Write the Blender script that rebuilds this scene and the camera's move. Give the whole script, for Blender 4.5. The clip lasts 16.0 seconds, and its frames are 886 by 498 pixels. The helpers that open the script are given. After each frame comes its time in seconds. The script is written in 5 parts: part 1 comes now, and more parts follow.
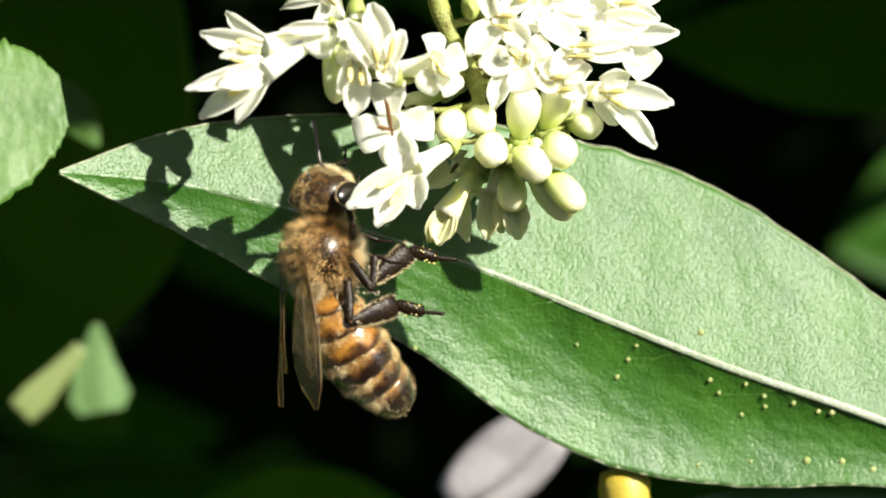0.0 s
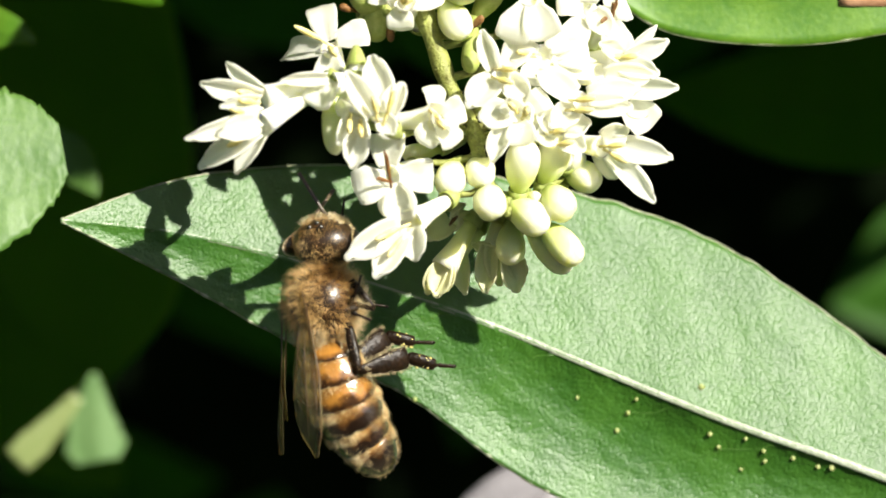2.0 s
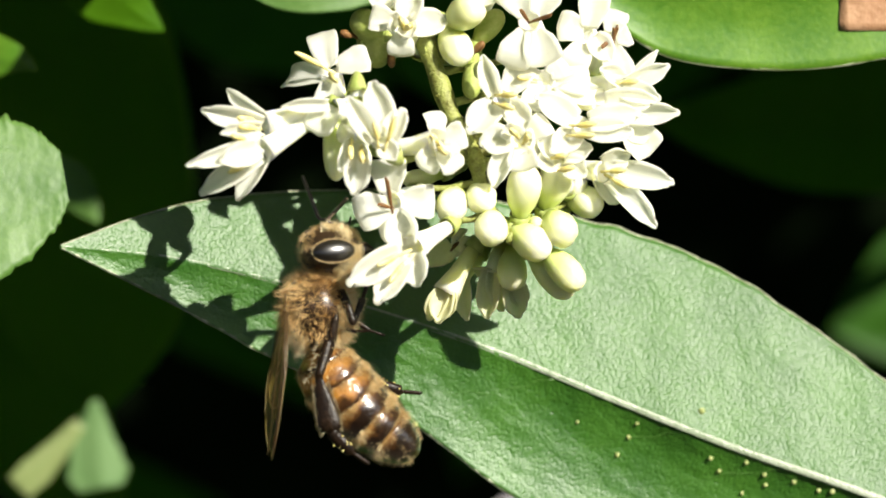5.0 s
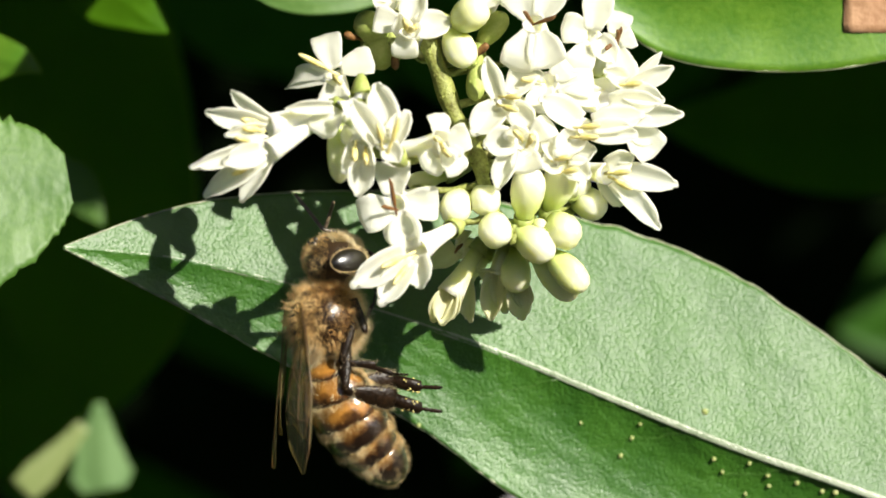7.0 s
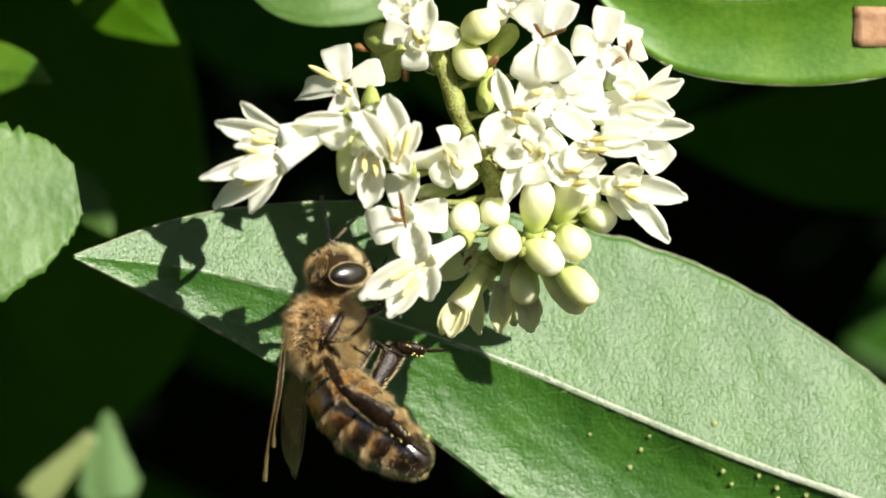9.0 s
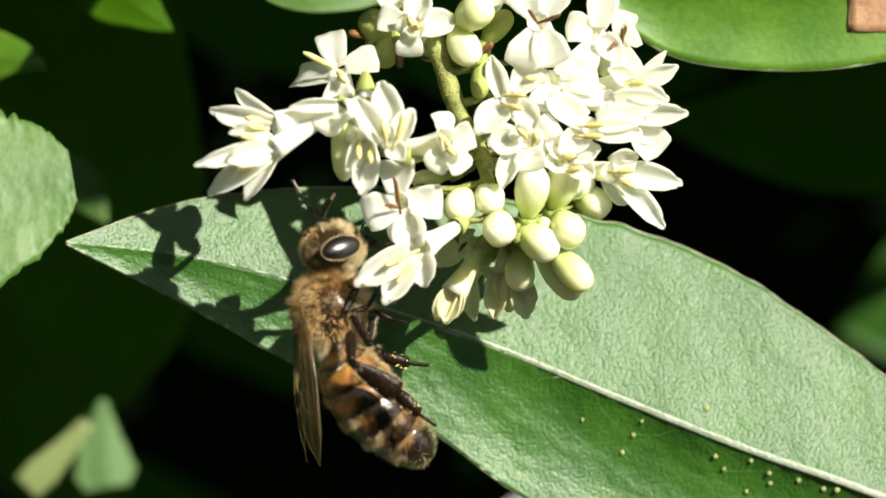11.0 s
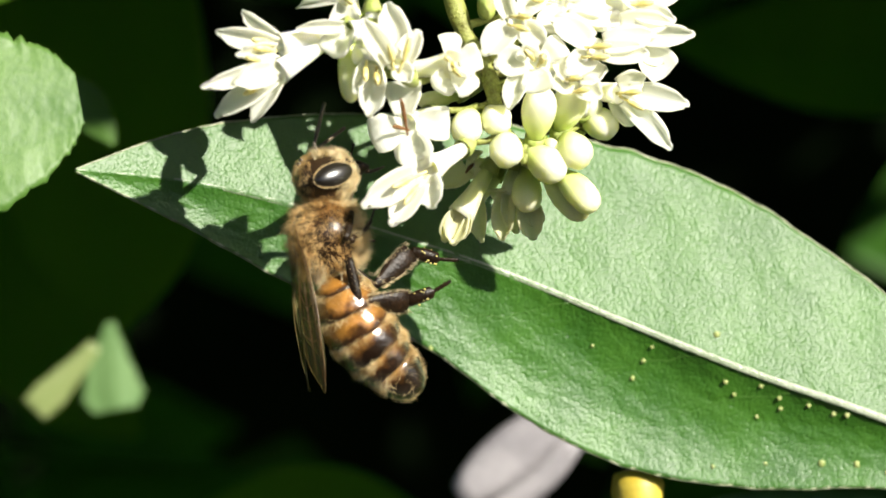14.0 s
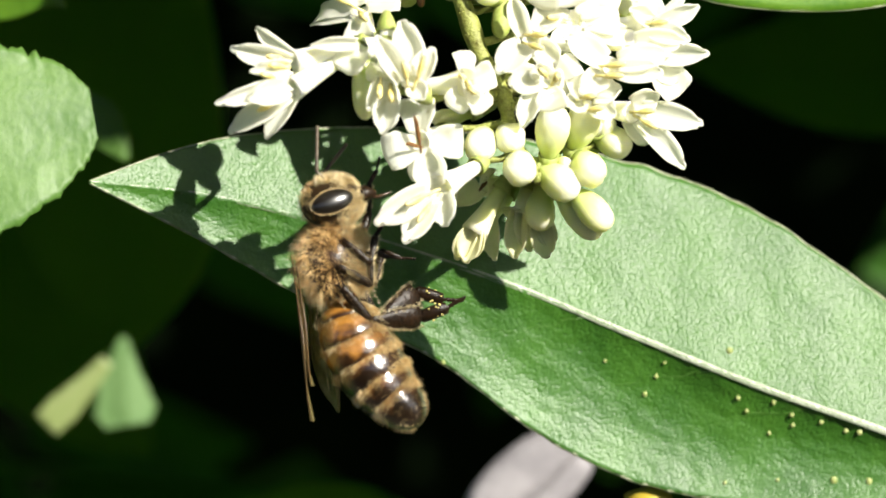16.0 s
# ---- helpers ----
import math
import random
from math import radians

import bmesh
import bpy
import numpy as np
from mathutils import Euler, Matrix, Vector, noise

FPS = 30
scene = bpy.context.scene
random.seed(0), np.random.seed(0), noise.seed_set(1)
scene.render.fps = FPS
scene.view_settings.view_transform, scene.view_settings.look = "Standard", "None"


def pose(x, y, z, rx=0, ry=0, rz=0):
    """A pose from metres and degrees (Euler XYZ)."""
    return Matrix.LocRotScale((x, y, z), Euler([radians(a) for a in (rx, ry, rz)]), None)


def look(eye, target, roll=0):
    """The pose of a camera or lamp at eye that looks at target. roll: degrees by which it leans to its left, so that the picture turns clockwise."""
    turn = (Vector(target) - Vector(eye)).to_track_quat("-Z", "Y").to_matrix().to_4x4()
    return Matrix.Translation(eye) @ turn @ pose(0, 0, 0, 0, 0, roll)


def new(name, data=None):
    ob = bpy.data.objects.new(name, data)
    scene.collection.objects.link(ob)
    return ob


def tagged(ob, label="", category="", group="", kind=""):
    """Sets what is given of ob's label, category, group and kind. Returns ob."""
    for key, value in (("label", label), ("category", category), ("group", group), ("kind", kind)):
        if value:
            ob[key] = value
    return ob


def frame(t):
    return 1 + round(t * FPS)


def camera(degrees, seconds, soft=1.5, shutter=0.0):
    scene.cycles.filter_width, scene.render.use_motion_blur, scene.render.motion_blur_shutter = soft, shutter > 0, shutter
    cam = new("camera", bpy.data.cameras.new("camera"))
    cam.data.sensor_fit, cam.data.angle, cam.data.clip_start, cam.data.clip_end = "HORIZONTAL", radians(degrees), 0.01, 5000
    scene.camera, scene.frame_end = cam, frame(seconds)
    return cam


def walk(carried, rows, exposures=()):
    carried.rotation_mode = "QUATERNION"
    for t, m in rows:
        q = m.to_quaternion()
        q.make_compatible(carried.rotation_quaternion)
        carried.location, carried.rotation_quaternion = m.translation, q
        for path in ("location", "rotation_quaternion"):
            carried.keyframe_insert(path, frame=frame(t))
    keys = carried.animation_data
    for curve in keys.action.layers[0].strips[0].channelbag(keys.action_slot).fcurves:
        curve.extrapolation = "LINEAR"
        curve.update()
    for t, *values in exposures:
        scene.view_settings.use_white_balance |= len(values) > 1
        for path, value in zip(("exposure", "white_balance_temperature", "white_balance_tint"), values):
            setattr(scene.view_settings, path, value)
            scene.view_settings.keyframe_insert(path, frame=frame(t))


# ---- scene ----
MM = 0.001
REACH = 0.2194  # from the lens to the flowers
# the subject's own frame: x right, y away from the lens, z up; the lens looks down on it a little
S = Matrix.Translation((0, 0, 1.25)) @ Matrix.Rotation(radians(-18), 4, "X")


def aim(yaw, pitch, roll):
    return S @ pose(0, -REACH, 0) @ pose(0, 0, 0, 0, 0, yaw) @ pose(0, 0, 0, 90 + pitch) @ pose(0, 0, 0, 0, 0, roll)


cam = camera(12, 16.0, soft=1.8)
cam.data.dof.use_dof = True
cam.data.dof.focus_distance = REACH + 0.002
cam.data.dof.aperture_fstop = 50
walk(cam, [(t, aim(a, b, c)) for t, a, b, c in (
    (0.0, 0.022, -0.972, -0.63), (0.5, 0.013, -1.031, -0.17), (1.0, 0.02, -0.078, -0.15), (1.5, 0.0, 0.0, 0.0),
    (2.0, -0.008, -0.259, -0.08), (2.5, 0.036, -0.407, 0.04), (3.0, 0.084, -0.563, -0.09), (3.5, 0.082, -0.66, -0.09),
    (4.0, -0.001, -0.707, 0.12), (4.5, -0.016, -0.369, 0.14), (5.0, 0.011, 0.091, -0.28), (7.5, 0.088, 0.121, -0.29),
    (8.0, 0.136, 0.166, -0.33), (8.5, 0.188, 0.284, -0.0), (11.0, 0.119, 0.096, -0.14), (11.5, 0.135, -0.362, -0.31),
    (12.0, 0.15, -0.652, -0.08), (12.5, 0.132, -0.931, -0.05), (13.0, 0.162, -0.962, 0.01), (13.5, 0.227, -0.953, -0.17),
    (14.0, 0.22, -0.971, -0.27), (14.5, 0.189, -0.916, 0.17), (15.0, 0.228, -0.905, -0.01), (15.5, 0.411, -0.798, -0.04),
    (16.0, 0.395, -0.73, 0.09))],
     exposures=((0.0, 1.14), (4.0, 1.08), (5.0, 1.0), (8.5, 0.86), (11.5, 0.87), (12.5, 1.0), (13.5, 1.12), (16.0, 1.14)))

# ---- light ----
SUN_WAY = Vector((0.90, -1.0, 0.745))  # towards the sun, in the subject's frame
SUN_FROM = (S.to_3x3() @ SUN_WAY).normalized()
world = bpy.data.worlds.new("sky")
scene.world = world
world.use_nodes = True
sky = world.node_tree.nodes.new("ShaderNodeTexSky")
sky.sky_type, sky.sun_disc = "NISHITA", False
sky.sun_elevation = math.asin(SUN_FROM.z)
sky.sun_rotation = math.atan2(SUN_FROM.x, SUN_FROM.y)
world.node_tree.nodes["Background"].inputs["Strength"].default_value = 0.07
world.node_tree.links.new(sky.outputs[0], world.node_tree.nodes["Background"].inputs["Color"])
sun = new("sun", bpy.data.lights.new("sun", "SUN"))
sun.data.energy, sun.data.angle, sun.data.color = 5.0, radians(0.5), (1.0, 0.945, 0.83)
sun.matrix_world = look(SUN_FROM, (0, 0, 0))


# ---- materials ----
def material(name, one, two, rough, grain=900, fine=6000, bump=0.2, spec=0.5, through_light=0.0, glow_colour=None, rough_two=None, coat=0.0):
    """A surface whose colour wanders between two tones at two scales, with fine relief."""
    m = bpy.data.materials.new(name)
    m.use_nodes = True
    n, l = m.node_tree.nodes, m.node_tree.links
    p = n["Principled BSDF"]
    at = n.new("ShaderNodeTexCoord")
    big, small = n.new("ShaderNodeTexNoise"), n.new("ShaderNodeTexNoise")
    big.inputs["Scale"].default_value, small.inputs["Scale"].default_value = grain, fine
    big.inputs["Detail"].default_value, small.inputs["Detail"].default_value = 4, 3
    for x in (big, small):
        l.new(at.outputs["Object"], x.inputs["Vector"])
    both = n.new("ShaderNodeMix")
    both.inputs[0].default_value = 0.4
    l.new(big.outputs["Fac"], both.inputs[2])
    l.new(small.outputs["Fac"], both.inputs[3])
    ramp = n.new("ShaderNodeValToRGB")
    ramp.color_ramp.elements[0].position, ramp.color_ramp.elements[1].position = 0.36, 0.64
    ramp.color_ramp.elements[0].color, ramp.color_ramp.elements[1].color = (*one, 1), (*two, 1)
    l.new(both.outputs[0], ramp.inputs[0])
    l.new(ramp.outputs[0], p.inputs["Base Color"])
    p.inputs["Roughness"].default_value = rough
    p.inputs["Specular IOR Level"].default_value = spec
    p.inputs["Coat Weight"].default_value = coat
    p.inputs["Coat Roughness"].default_value = 0.1
    if rough_two is not None:
        span = n.new("ShaderNodeMapRange")
        span.inputs["To Min"].default_value, span.inputs["To Max"].default_value = rough, rough_two
        l.new(small.outputs["Fac"], span.inputs["Value"])
        l.new(span.outputs[0], p.inputs["Roughness"])
    if bump:
        b = n.new("ShaderNodeBump")
        b.inputs["Strength"].default_value, b.inputs["Distance"].default_value = bump, 0.0001
        l.new(small.outputs["Fac"], b.inputs["Height"])
        l.new(b.outputs[0], p.inputs["Normal"])
    if through_light:
        t, mix = n.new("ShaderNodeBsdfTranslucent"), n.new("ShaderNodeMixShader")
        if glow_colour:
            t.inputs["Color"].default_value = (*glow_colour, 1)
        else:
            l.new(ramp.outputs[0], t.inputs["Color"])
        mix.inputs[0].default_value = through_light
        l.new(p.outputs[0], mix.inputs[1])
        l.new(t.outputs[0], mix.inputs[2])
        l.new(mix.outputs[0], n["Material Output"].inputs["Surface"])
    return m


def banded(name, stops, rough, coat=0.0, fuzz=0.12, belly=None, grit=6000, relief=0.1):
    """Bands of colour along the piece's own length, edges broken by noise. With belly, the bands follow the ring's unwrapped length
    and run into that colour on its underside."""
    m = material(name, stops[0][1], stops[-1][1], rough, fine=grit, bump=relief, coat=coat, spec=0.22 if belly else 0.5)
    n, l = m.node_tree.nodes, m.node_tree.links
    p = n["Principled BSDF"]
    p.inputs["Coat Roughness"].default_value = 0.22
    p.inputs["Coat IOR"].default_value = 1.65
    l.new(n["Bump"].outputs[0], p.inputs["Coat Normal"])
    at = n["Texture Coordinate"]
    cut = n.new("ShaderNodeSeparateXYZ")
    l.new(at.outputs["UV" if belly else "Generated"], cut.inputs[0])
    wob = n.new("ShaderNodeTexNoise")
    wob.inputs["Scale"].default_value = 1250
    l.new(at.outputs["Object"], wob.inputs["Vector"])
    mul = n.new("ShaderNodeMath")
    mul.operation = "MULTIPLY_ADD"
    mul.inputs[1].default_value = fuzz * 2
    l.new(wob.outputs["Fac"], mul.inputs[0])
    l.new(cut.outputs["Y" if belly else "Z"], mul.inputs[2])
    off = n.new("ShaderNodeMath")
    off.operation = "SUBTRACT"
    off.inputs[1].default_value = fuzz
    l.new(mul.outputs[0], off.inputs[0])
    ramp = n.new("ShaderNodeValToRGB")
    els = ramp.color_ramp.elements
    while len(els) < len(stops):
        els.new(0.5)
    for e, (where, colour) in zip(els, stops):
        e.position, e.color = where, (*colour, 1)
    l.new(off.outputs[0], ramp.inputs[0])
    l.new(ramp.outputs[0], p.inputs["Base Color"])
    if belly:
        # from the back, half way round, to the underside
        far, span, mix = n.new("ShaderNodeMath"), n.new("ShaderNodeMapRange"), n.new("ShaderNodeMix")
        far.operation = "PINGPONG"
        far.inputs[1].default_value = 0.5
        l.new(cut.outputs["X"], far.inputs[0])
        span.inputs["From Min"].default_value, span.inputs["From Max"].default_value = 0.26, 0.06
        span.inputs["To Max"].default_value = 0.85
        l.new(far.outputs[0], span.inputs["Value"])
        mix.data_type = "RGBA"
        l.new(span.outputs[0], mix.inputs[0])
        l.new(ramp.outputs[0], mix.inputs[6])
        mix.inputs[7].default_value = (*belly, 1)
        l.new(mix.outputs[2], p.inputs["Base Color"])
    return m


LEAF = material("leaf_green", (0.020, 0.094, 0.002), (0.044, 0.146, 0.007), 0.42, 260, 5200, 0.14, 0.81, 0.12, (0.16, 0.50, 0.004), rough_two=0.56)
# part of the sun's brightness is put into this paler base colour
LEAF_LIT_YELLOW = material("leaf_lit_yellow", (0.20, 0.26, 0.08), (0.28, 0.33, 0.14), 0.45, 260, 3000, 0.25, 0.5, 0.2, (0.3, 0.5, 0.1))
# base and glow yellowed to stand for sun filtering through leaves above
LEAF_BACKLIT = material("leaf_backlit_green", (0.048, 0.132, 0.002), (0.074, 0.185, 0.004), 0.6, 200, 2500, 0.3, 0.12, 0.4, (0.26, 0.58, 0.004))
HEDGE = material("hedge_leaf_green", (0.018, 0.065, 0.004), (0.034, 0.11, 0.008), 0.55, 200, 2500, 0.3, 0.2, 0.2, (0.08, 0.32, 0.004))
LEAF_TOP = material("leaf_mid_green", (0.055, 0.16, 0.006), (0.115, 0.24, 0.015), 0.42, 260, 3000, 0.25, 0.5, 0.15, (0.2, 0.5, 0.02), rough_two=0.55)
# lighter grey-green, with the sunlit tone put into the colour
LEAF_LIT_GREY = material("leaf_lit_grey", (0.09, 0.175, 0.055), (0.135, 0.23, 0.085), 0.55, 260, 3000, 0.25, 0.3, 0.1, (0.2, 0.4, 0.06))
LEAF_PALE = material("leaf_light_green", (0.052, 0.135, 0.016), (0.110, 0.21, 0.045), 0.46, 260, 3000, 0.25, 0.5, 0.15, (0.2, 0.5, 0.03), rough_two=0.56)


def net(m, scale, strength, depth=0.00012):
    """The fine net of a leaf's veins as relief, added to a material's own."""
    n, l = m.node_tree.nodes, m.node_tree.links
    cells = n.new("ShaderNodeTexVoronoi")
    cells.feature = "DISTANCE_TO_EDGE"
    cells.inputs["Scale"].default_value = scale
    l.new(n["Texture Coordinate"].outputs["Object"], cells.inputs["Vector"])
    b = n.new("ShaderNodeBump")
    b.inputs["Strength"].default_value, b.inputs["Distance"].default_value = strength, depth
    l.new(cells.outputs["Distance"], b.inputs["Height"])
    l.new(n["Bump"].outputs[0], b.inputs["Normal"])
    l.new(b.outputs[0], n["Principled BSDF"].inputs["Normal"])


def grains(m, scale, depth):
    """Small domed cells over a leaf, each of which may catch the sun."""
    n, l = m.node_tree.nodes, m.node_tree.links
    cells, dome, b = n.new("ShaderNodeTexVoronoi"), n.new("ShaderNodeMath"), n.new("ShaderNodeBump")
    cells.inputs["Scale"].default_value = scale
    l.new(n["Texture Coordinate"].outputs["Object"], cells.inputs["Vector"])
    dome.operation = "POWER"
    dome.inputs[1].default_value = 2
    l.new(cells.outputs["Distance"], dome.inputs[0])
    b.invert = True
    b.inputs["Strength"].default_value, b.inputs["Distance"].default_value = 1.0, depth
    l.new(dome.outputs[0], b.inputs["Height"])
    p = n["Principled BSDF"]
    l.new(p.inputs["Normal"].links[0].from_socket, b.inputs["Normal"])
    l.new(b.outputs[0], p.inputs["Normal"])


net(LEAF, 1300, 0.28, 0.00008)
grains(LEAF, 6400, 0.00003)
net(LEAF_PALE, 700, 0.3, 0.00008)
SIDE_RIB = material("leaf_side_vein", (0.04, 0.12, 0.010), (0.08, 0.18, 0.03), 0.42, 600, 4000, 0.3)
RIB = material("leaf_rib", (0.22, 0.27, 0.17), (0.36, 0.40, 0.30), 0.36, 600, 5000, 0.8, 0.8)
EDGE = material("leaf_edge", (0.14, 0.16, 0.08), (0.44, 0.46, 0.32), 0.5, 500, 4000, 0.3)
PETAL = material("petal_white", (0.92, 0.92, 0.85), (0.96, 0.96, 0.92), 0.5, 700, 5000, 0.12, 0.35, 0.66, (0.98, 0.98, 0.90))
# bud cream plus the warm tone of bounced light in shade, put into colour
PETAL_CREAM_SHADE = material("petal_cream_shade", (0.74, 0.74, 0.46), (0.86, 0.85, 0.64), 0.5, 700, 5000, 0.12, 0.35, 0.5, (0.92, 0.90, 0.62))
CALYX = material("calyx_green", (0.30, 0.38, 0.08), (0.44, 0.48, 0.16), 0.5, 900, 5000, 0.3, 0.4, 0.15)
STEM = material("stem_green", (0.14, 0.14, 0.025), (0.32, 0.36, 0.09), 0.55, 1200, 7000, 0.8)
ANTHER = material("anther_yellow", (0.72, 0.60, 0.16), (0.86, 0.78, 0.40), 0.6, 1500, 9000, 0.4)
BROWN = material("withered_brown", (0.085, 0.036, 0.008), (0.24, 0.11, 0.025), 0.6, 1500, 9000, 0.5)
SPOT = material("pale_speck", (0.22, 0.28, 0.07), (0.40, 0.42, 0.17), 0.5, 2000, 9000, 0.3)
TAN = material("dead_leaf_tissue", (0.30, 0.15, 0.07), (0.46, 0.27, 0.15), 0.6, 500, 3000, 0.5)
PINK = material("dry_petal", (0.17, 0.16, 0.175), (0.28, 0.265, 0.28), 0.6, 300, 2000, 0.3)
YELLOW = material("yellowed_stalk", (0.38, 0.27, 0.02), (0.48, 0.38, 0.05), 0.5, 300, 2000, 0.3)
SOIL = material("soil", (0.05, 0.04, 0.025), (0.09, 0.07, 0.045), 0.9, 20, 200, 0.5)
# near-black base colour stands for the shade between the leaves
SHADE = material("hedge_shade_black", (0.0015, 0.004, 0.001), (0.004, 0.009, 0.002), 0.95, 60, 400, 0.4, 0.05)
CHITIN = material("dark_chitin", (0.005, 0.003, 0.0015), (0.020, 0.010, 0.004), 0.38, 1500, 5000, 0.5, 0.2)
FEELER = material("feeler_brown", (0.03, 0.021, 0.013), (0.12, 0.09, 0.058), 0.4, 1500, 9000, 0.1, 0.6)
THORAX = material("thorax_brown", (0.008, 0.004, 0.002), (0.05, 0.022, 0.007), 0.3, 1200, 3000, 0.4)
RIM = material("eye_rim_tan", (0.26, 0.17, 0.07), (0.50, 0.37, 0.18), 0.45, 1500, 8000, 0.4)
HEADM = material("head_brown", (0.010, 0.006, 0.003), (0.045, 0.024, 0.009), 0.34, 1200, 8000, 0.15)
HAIR = material("tan_hair", (0.50, 0.29, 0.08), (0.98, 0.77, 0.40), 0.4, 1400, 7000, 0, 0.4, 0.42)
HAIR_BAND = material("band_hair", (0.50, 0.34, 0.12), (0.96, 0.80, 0.48), 0.45, 1400, 6000, 0, 0.4, 0.2)
HAIR_PALE = material("pale_hair", (0.66, 0.53, 0.27), (0.90, 0.81, 0.56), 0.5, 800, 5000, 0, 0.4, 0.3)
EYE = material("compound_eye", (0.004, 0.003, 0.002), (0.010, 0.007, 0.005), 0.3, 3000, 20000, 0, 0.9)
POLLEN = material("pollen_grains", (0.55, 0.45, 0.10), (0.75, 0.66, 0.25), 0.7, 3000, 9000, 0.4)
# bud greens and creams, with the warm shade tone put in too
TUBE_CREAM_SHADE = banded("tube_cream_shade", [(0.0, (0.36, 0.44, 0.09)), (0.3, (0.56, 0.60, 0.22)), (0.7, (0.74, 0.74, 0.42)), (1.0, (0.82, 0.80, 0.54))], 0.45)
TUBE = banded("corolla_tube", [(0.0, (0.72, 0.76, 0.46)), (0.3, (0.84, 0.85, 0.68)), (0.7, (0.86, 0.86, 0.74)), (1.0, (0.88, 0.87, 0.70))], 0.45)
BUD = banded("bud_cream", [(0.0, (0.30, 0.42, 0.06)), (0.35, (0.52, 0.60, 0.19)), (0.75, (0.71, 0.74, 0.37)), (1.0, (0.80, 0.80, 0.49))], 0.42)
BUD_WHITE = banded("bud_white", [(0.0, (0.38, 0.48, 0.10)), (0.34, (0.56, 0.63, 0.22)), (0.66, (0.75, 0.77, 0.46)), (1.0, (0.85, 0.85, 0.63))], 0.42)
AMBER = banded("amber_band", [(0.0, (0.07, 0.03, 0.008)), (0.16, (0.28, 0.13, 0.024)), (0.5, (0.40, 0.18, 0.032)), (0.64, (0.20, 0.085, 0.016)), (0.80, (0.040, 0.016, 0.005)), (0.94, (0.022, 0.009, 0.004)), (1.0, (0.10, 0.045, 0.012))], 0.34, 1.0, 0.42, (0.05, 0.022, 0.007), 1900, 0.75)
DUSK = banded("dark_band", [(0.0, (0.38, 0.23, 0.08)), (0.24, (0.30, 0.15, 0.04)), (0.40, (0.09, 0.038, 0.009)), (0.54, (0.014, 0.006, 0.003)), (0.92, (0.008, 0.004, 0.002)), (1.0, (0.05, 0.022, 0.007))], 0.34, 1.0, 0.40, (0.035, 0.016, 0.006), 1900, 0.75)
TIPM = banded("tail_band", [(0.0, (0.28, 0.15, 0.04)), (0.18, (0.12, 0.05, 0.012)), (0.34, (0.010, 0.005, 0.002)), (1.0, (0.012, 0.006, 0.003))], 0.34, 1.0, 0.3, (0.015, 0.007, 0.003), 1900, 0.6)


for m in (TUBE_CREAM_SHADE, TUBE, BUD, BUD_WHITE):
    # light spreads inside the waxy buds and tubes
    flesh = m.node_tree.nodes["Principled BSDF"].inputs
    flesh["Subsurface Weight"].default_value, flesh["Subsurface Scale"].default_value = 0.75, 0.0011
    flesh["Subsurface Radius"].default_value = (1.0, 1.0, 0.55)


def wing_material():
    m = bpy.data.materials.new("wing_membrane")
    m.use_nodes = True
    n, l = m.node_tree.nodes, m.node_tree.links
    p = n["Principled BSDF"]
    p.inputs["Base Color"].default_value = (0.44, 0.38, 0.18, 1)
    p.inputs["Roughness"].default_value = 0.16
    at, wave = n.new("ShaderNodeTexCoord"), n.new("ShaderNodeTexNoise")
    wave.inputs["Scale"].default_value = 900
    l.new(at.outputs["Object"], wave.inputs["Vector"])
    b = n.new("ShaderNodeBump")
    b.inputs["Strength"].default_value, b.inputs["Distance"].default_value = 0.5, 0.0002
    l.new(wave.outputs["Fac"], b.inputs["Height"])
    l.new(b.outputs[0], p.inputs["Normal"])
    clear, mix = n.new("ShaderNodeBsdfTransparent"), n.new("ShaderNodeMixShader")
    clear.inputs["Color"].default_value = (0.97, 0.92, 0.78, 1)
    mix.inputs[0].default_value = 0.80
    l.new(p.outputs[0], mix.inputs[1])
    l.new(clear.outputs[0], mix.inputs[2])
    l.new(mix.outputs[0], n["Material Output"].inputs["Surface"])
    return m


WING = wing_material()
VEIN = material("wing_vein", (0.05, 0.028, 0.010), (0.10, 0.055, 0.02), 0.4, 1500, 8000, 0.1)


# ---- shaping helpers; lengths in millimetres ----
def at_pixel(a, b, w=0.0):
    """A place fitted to a pixel of the camera's view (34 to the millimetre, a across, b down), w mm before the flowers.
    """
    d = REACH / MM - w
    return Vector(((a - 784) / 7459 * d, -w, (441 - b) / 7459 * d))


def mesh_of(bm, name, mat, smooth=True, scale=MM):
    me = bpy.data.meshes.new(name)
    bmesh.ops.recalc_face_normals(bm, faces=bm.faces)
    if scale != 1:
        bmesh.ops.scale(bm, vec=(scale,) * 3, verts=bm.verts)
    bm.to_mesh(me)
    bm.free()
    me.materials.append(mat)
    for f in me.polygons:
        f.use_smooth = smooth
    return me


def part(name, bm, mat, parent, label="", m=None, smooth=True):
    data = bm if isinstance(bm, bpy.types.Mesh) else mesh_of(bm, name, mat, smooth)
    ob = new(name, data)
    ob.parent = parent
    if m is not None:
        ob.matrix_basis = m
    return tagged(ob, label)


def thing(name, label, category, m, group=""):
    ob = new(name)
    ob.empty_display_size = 0.002
    ob.matrix_world = m
    return tagged(ob, label, category, group)


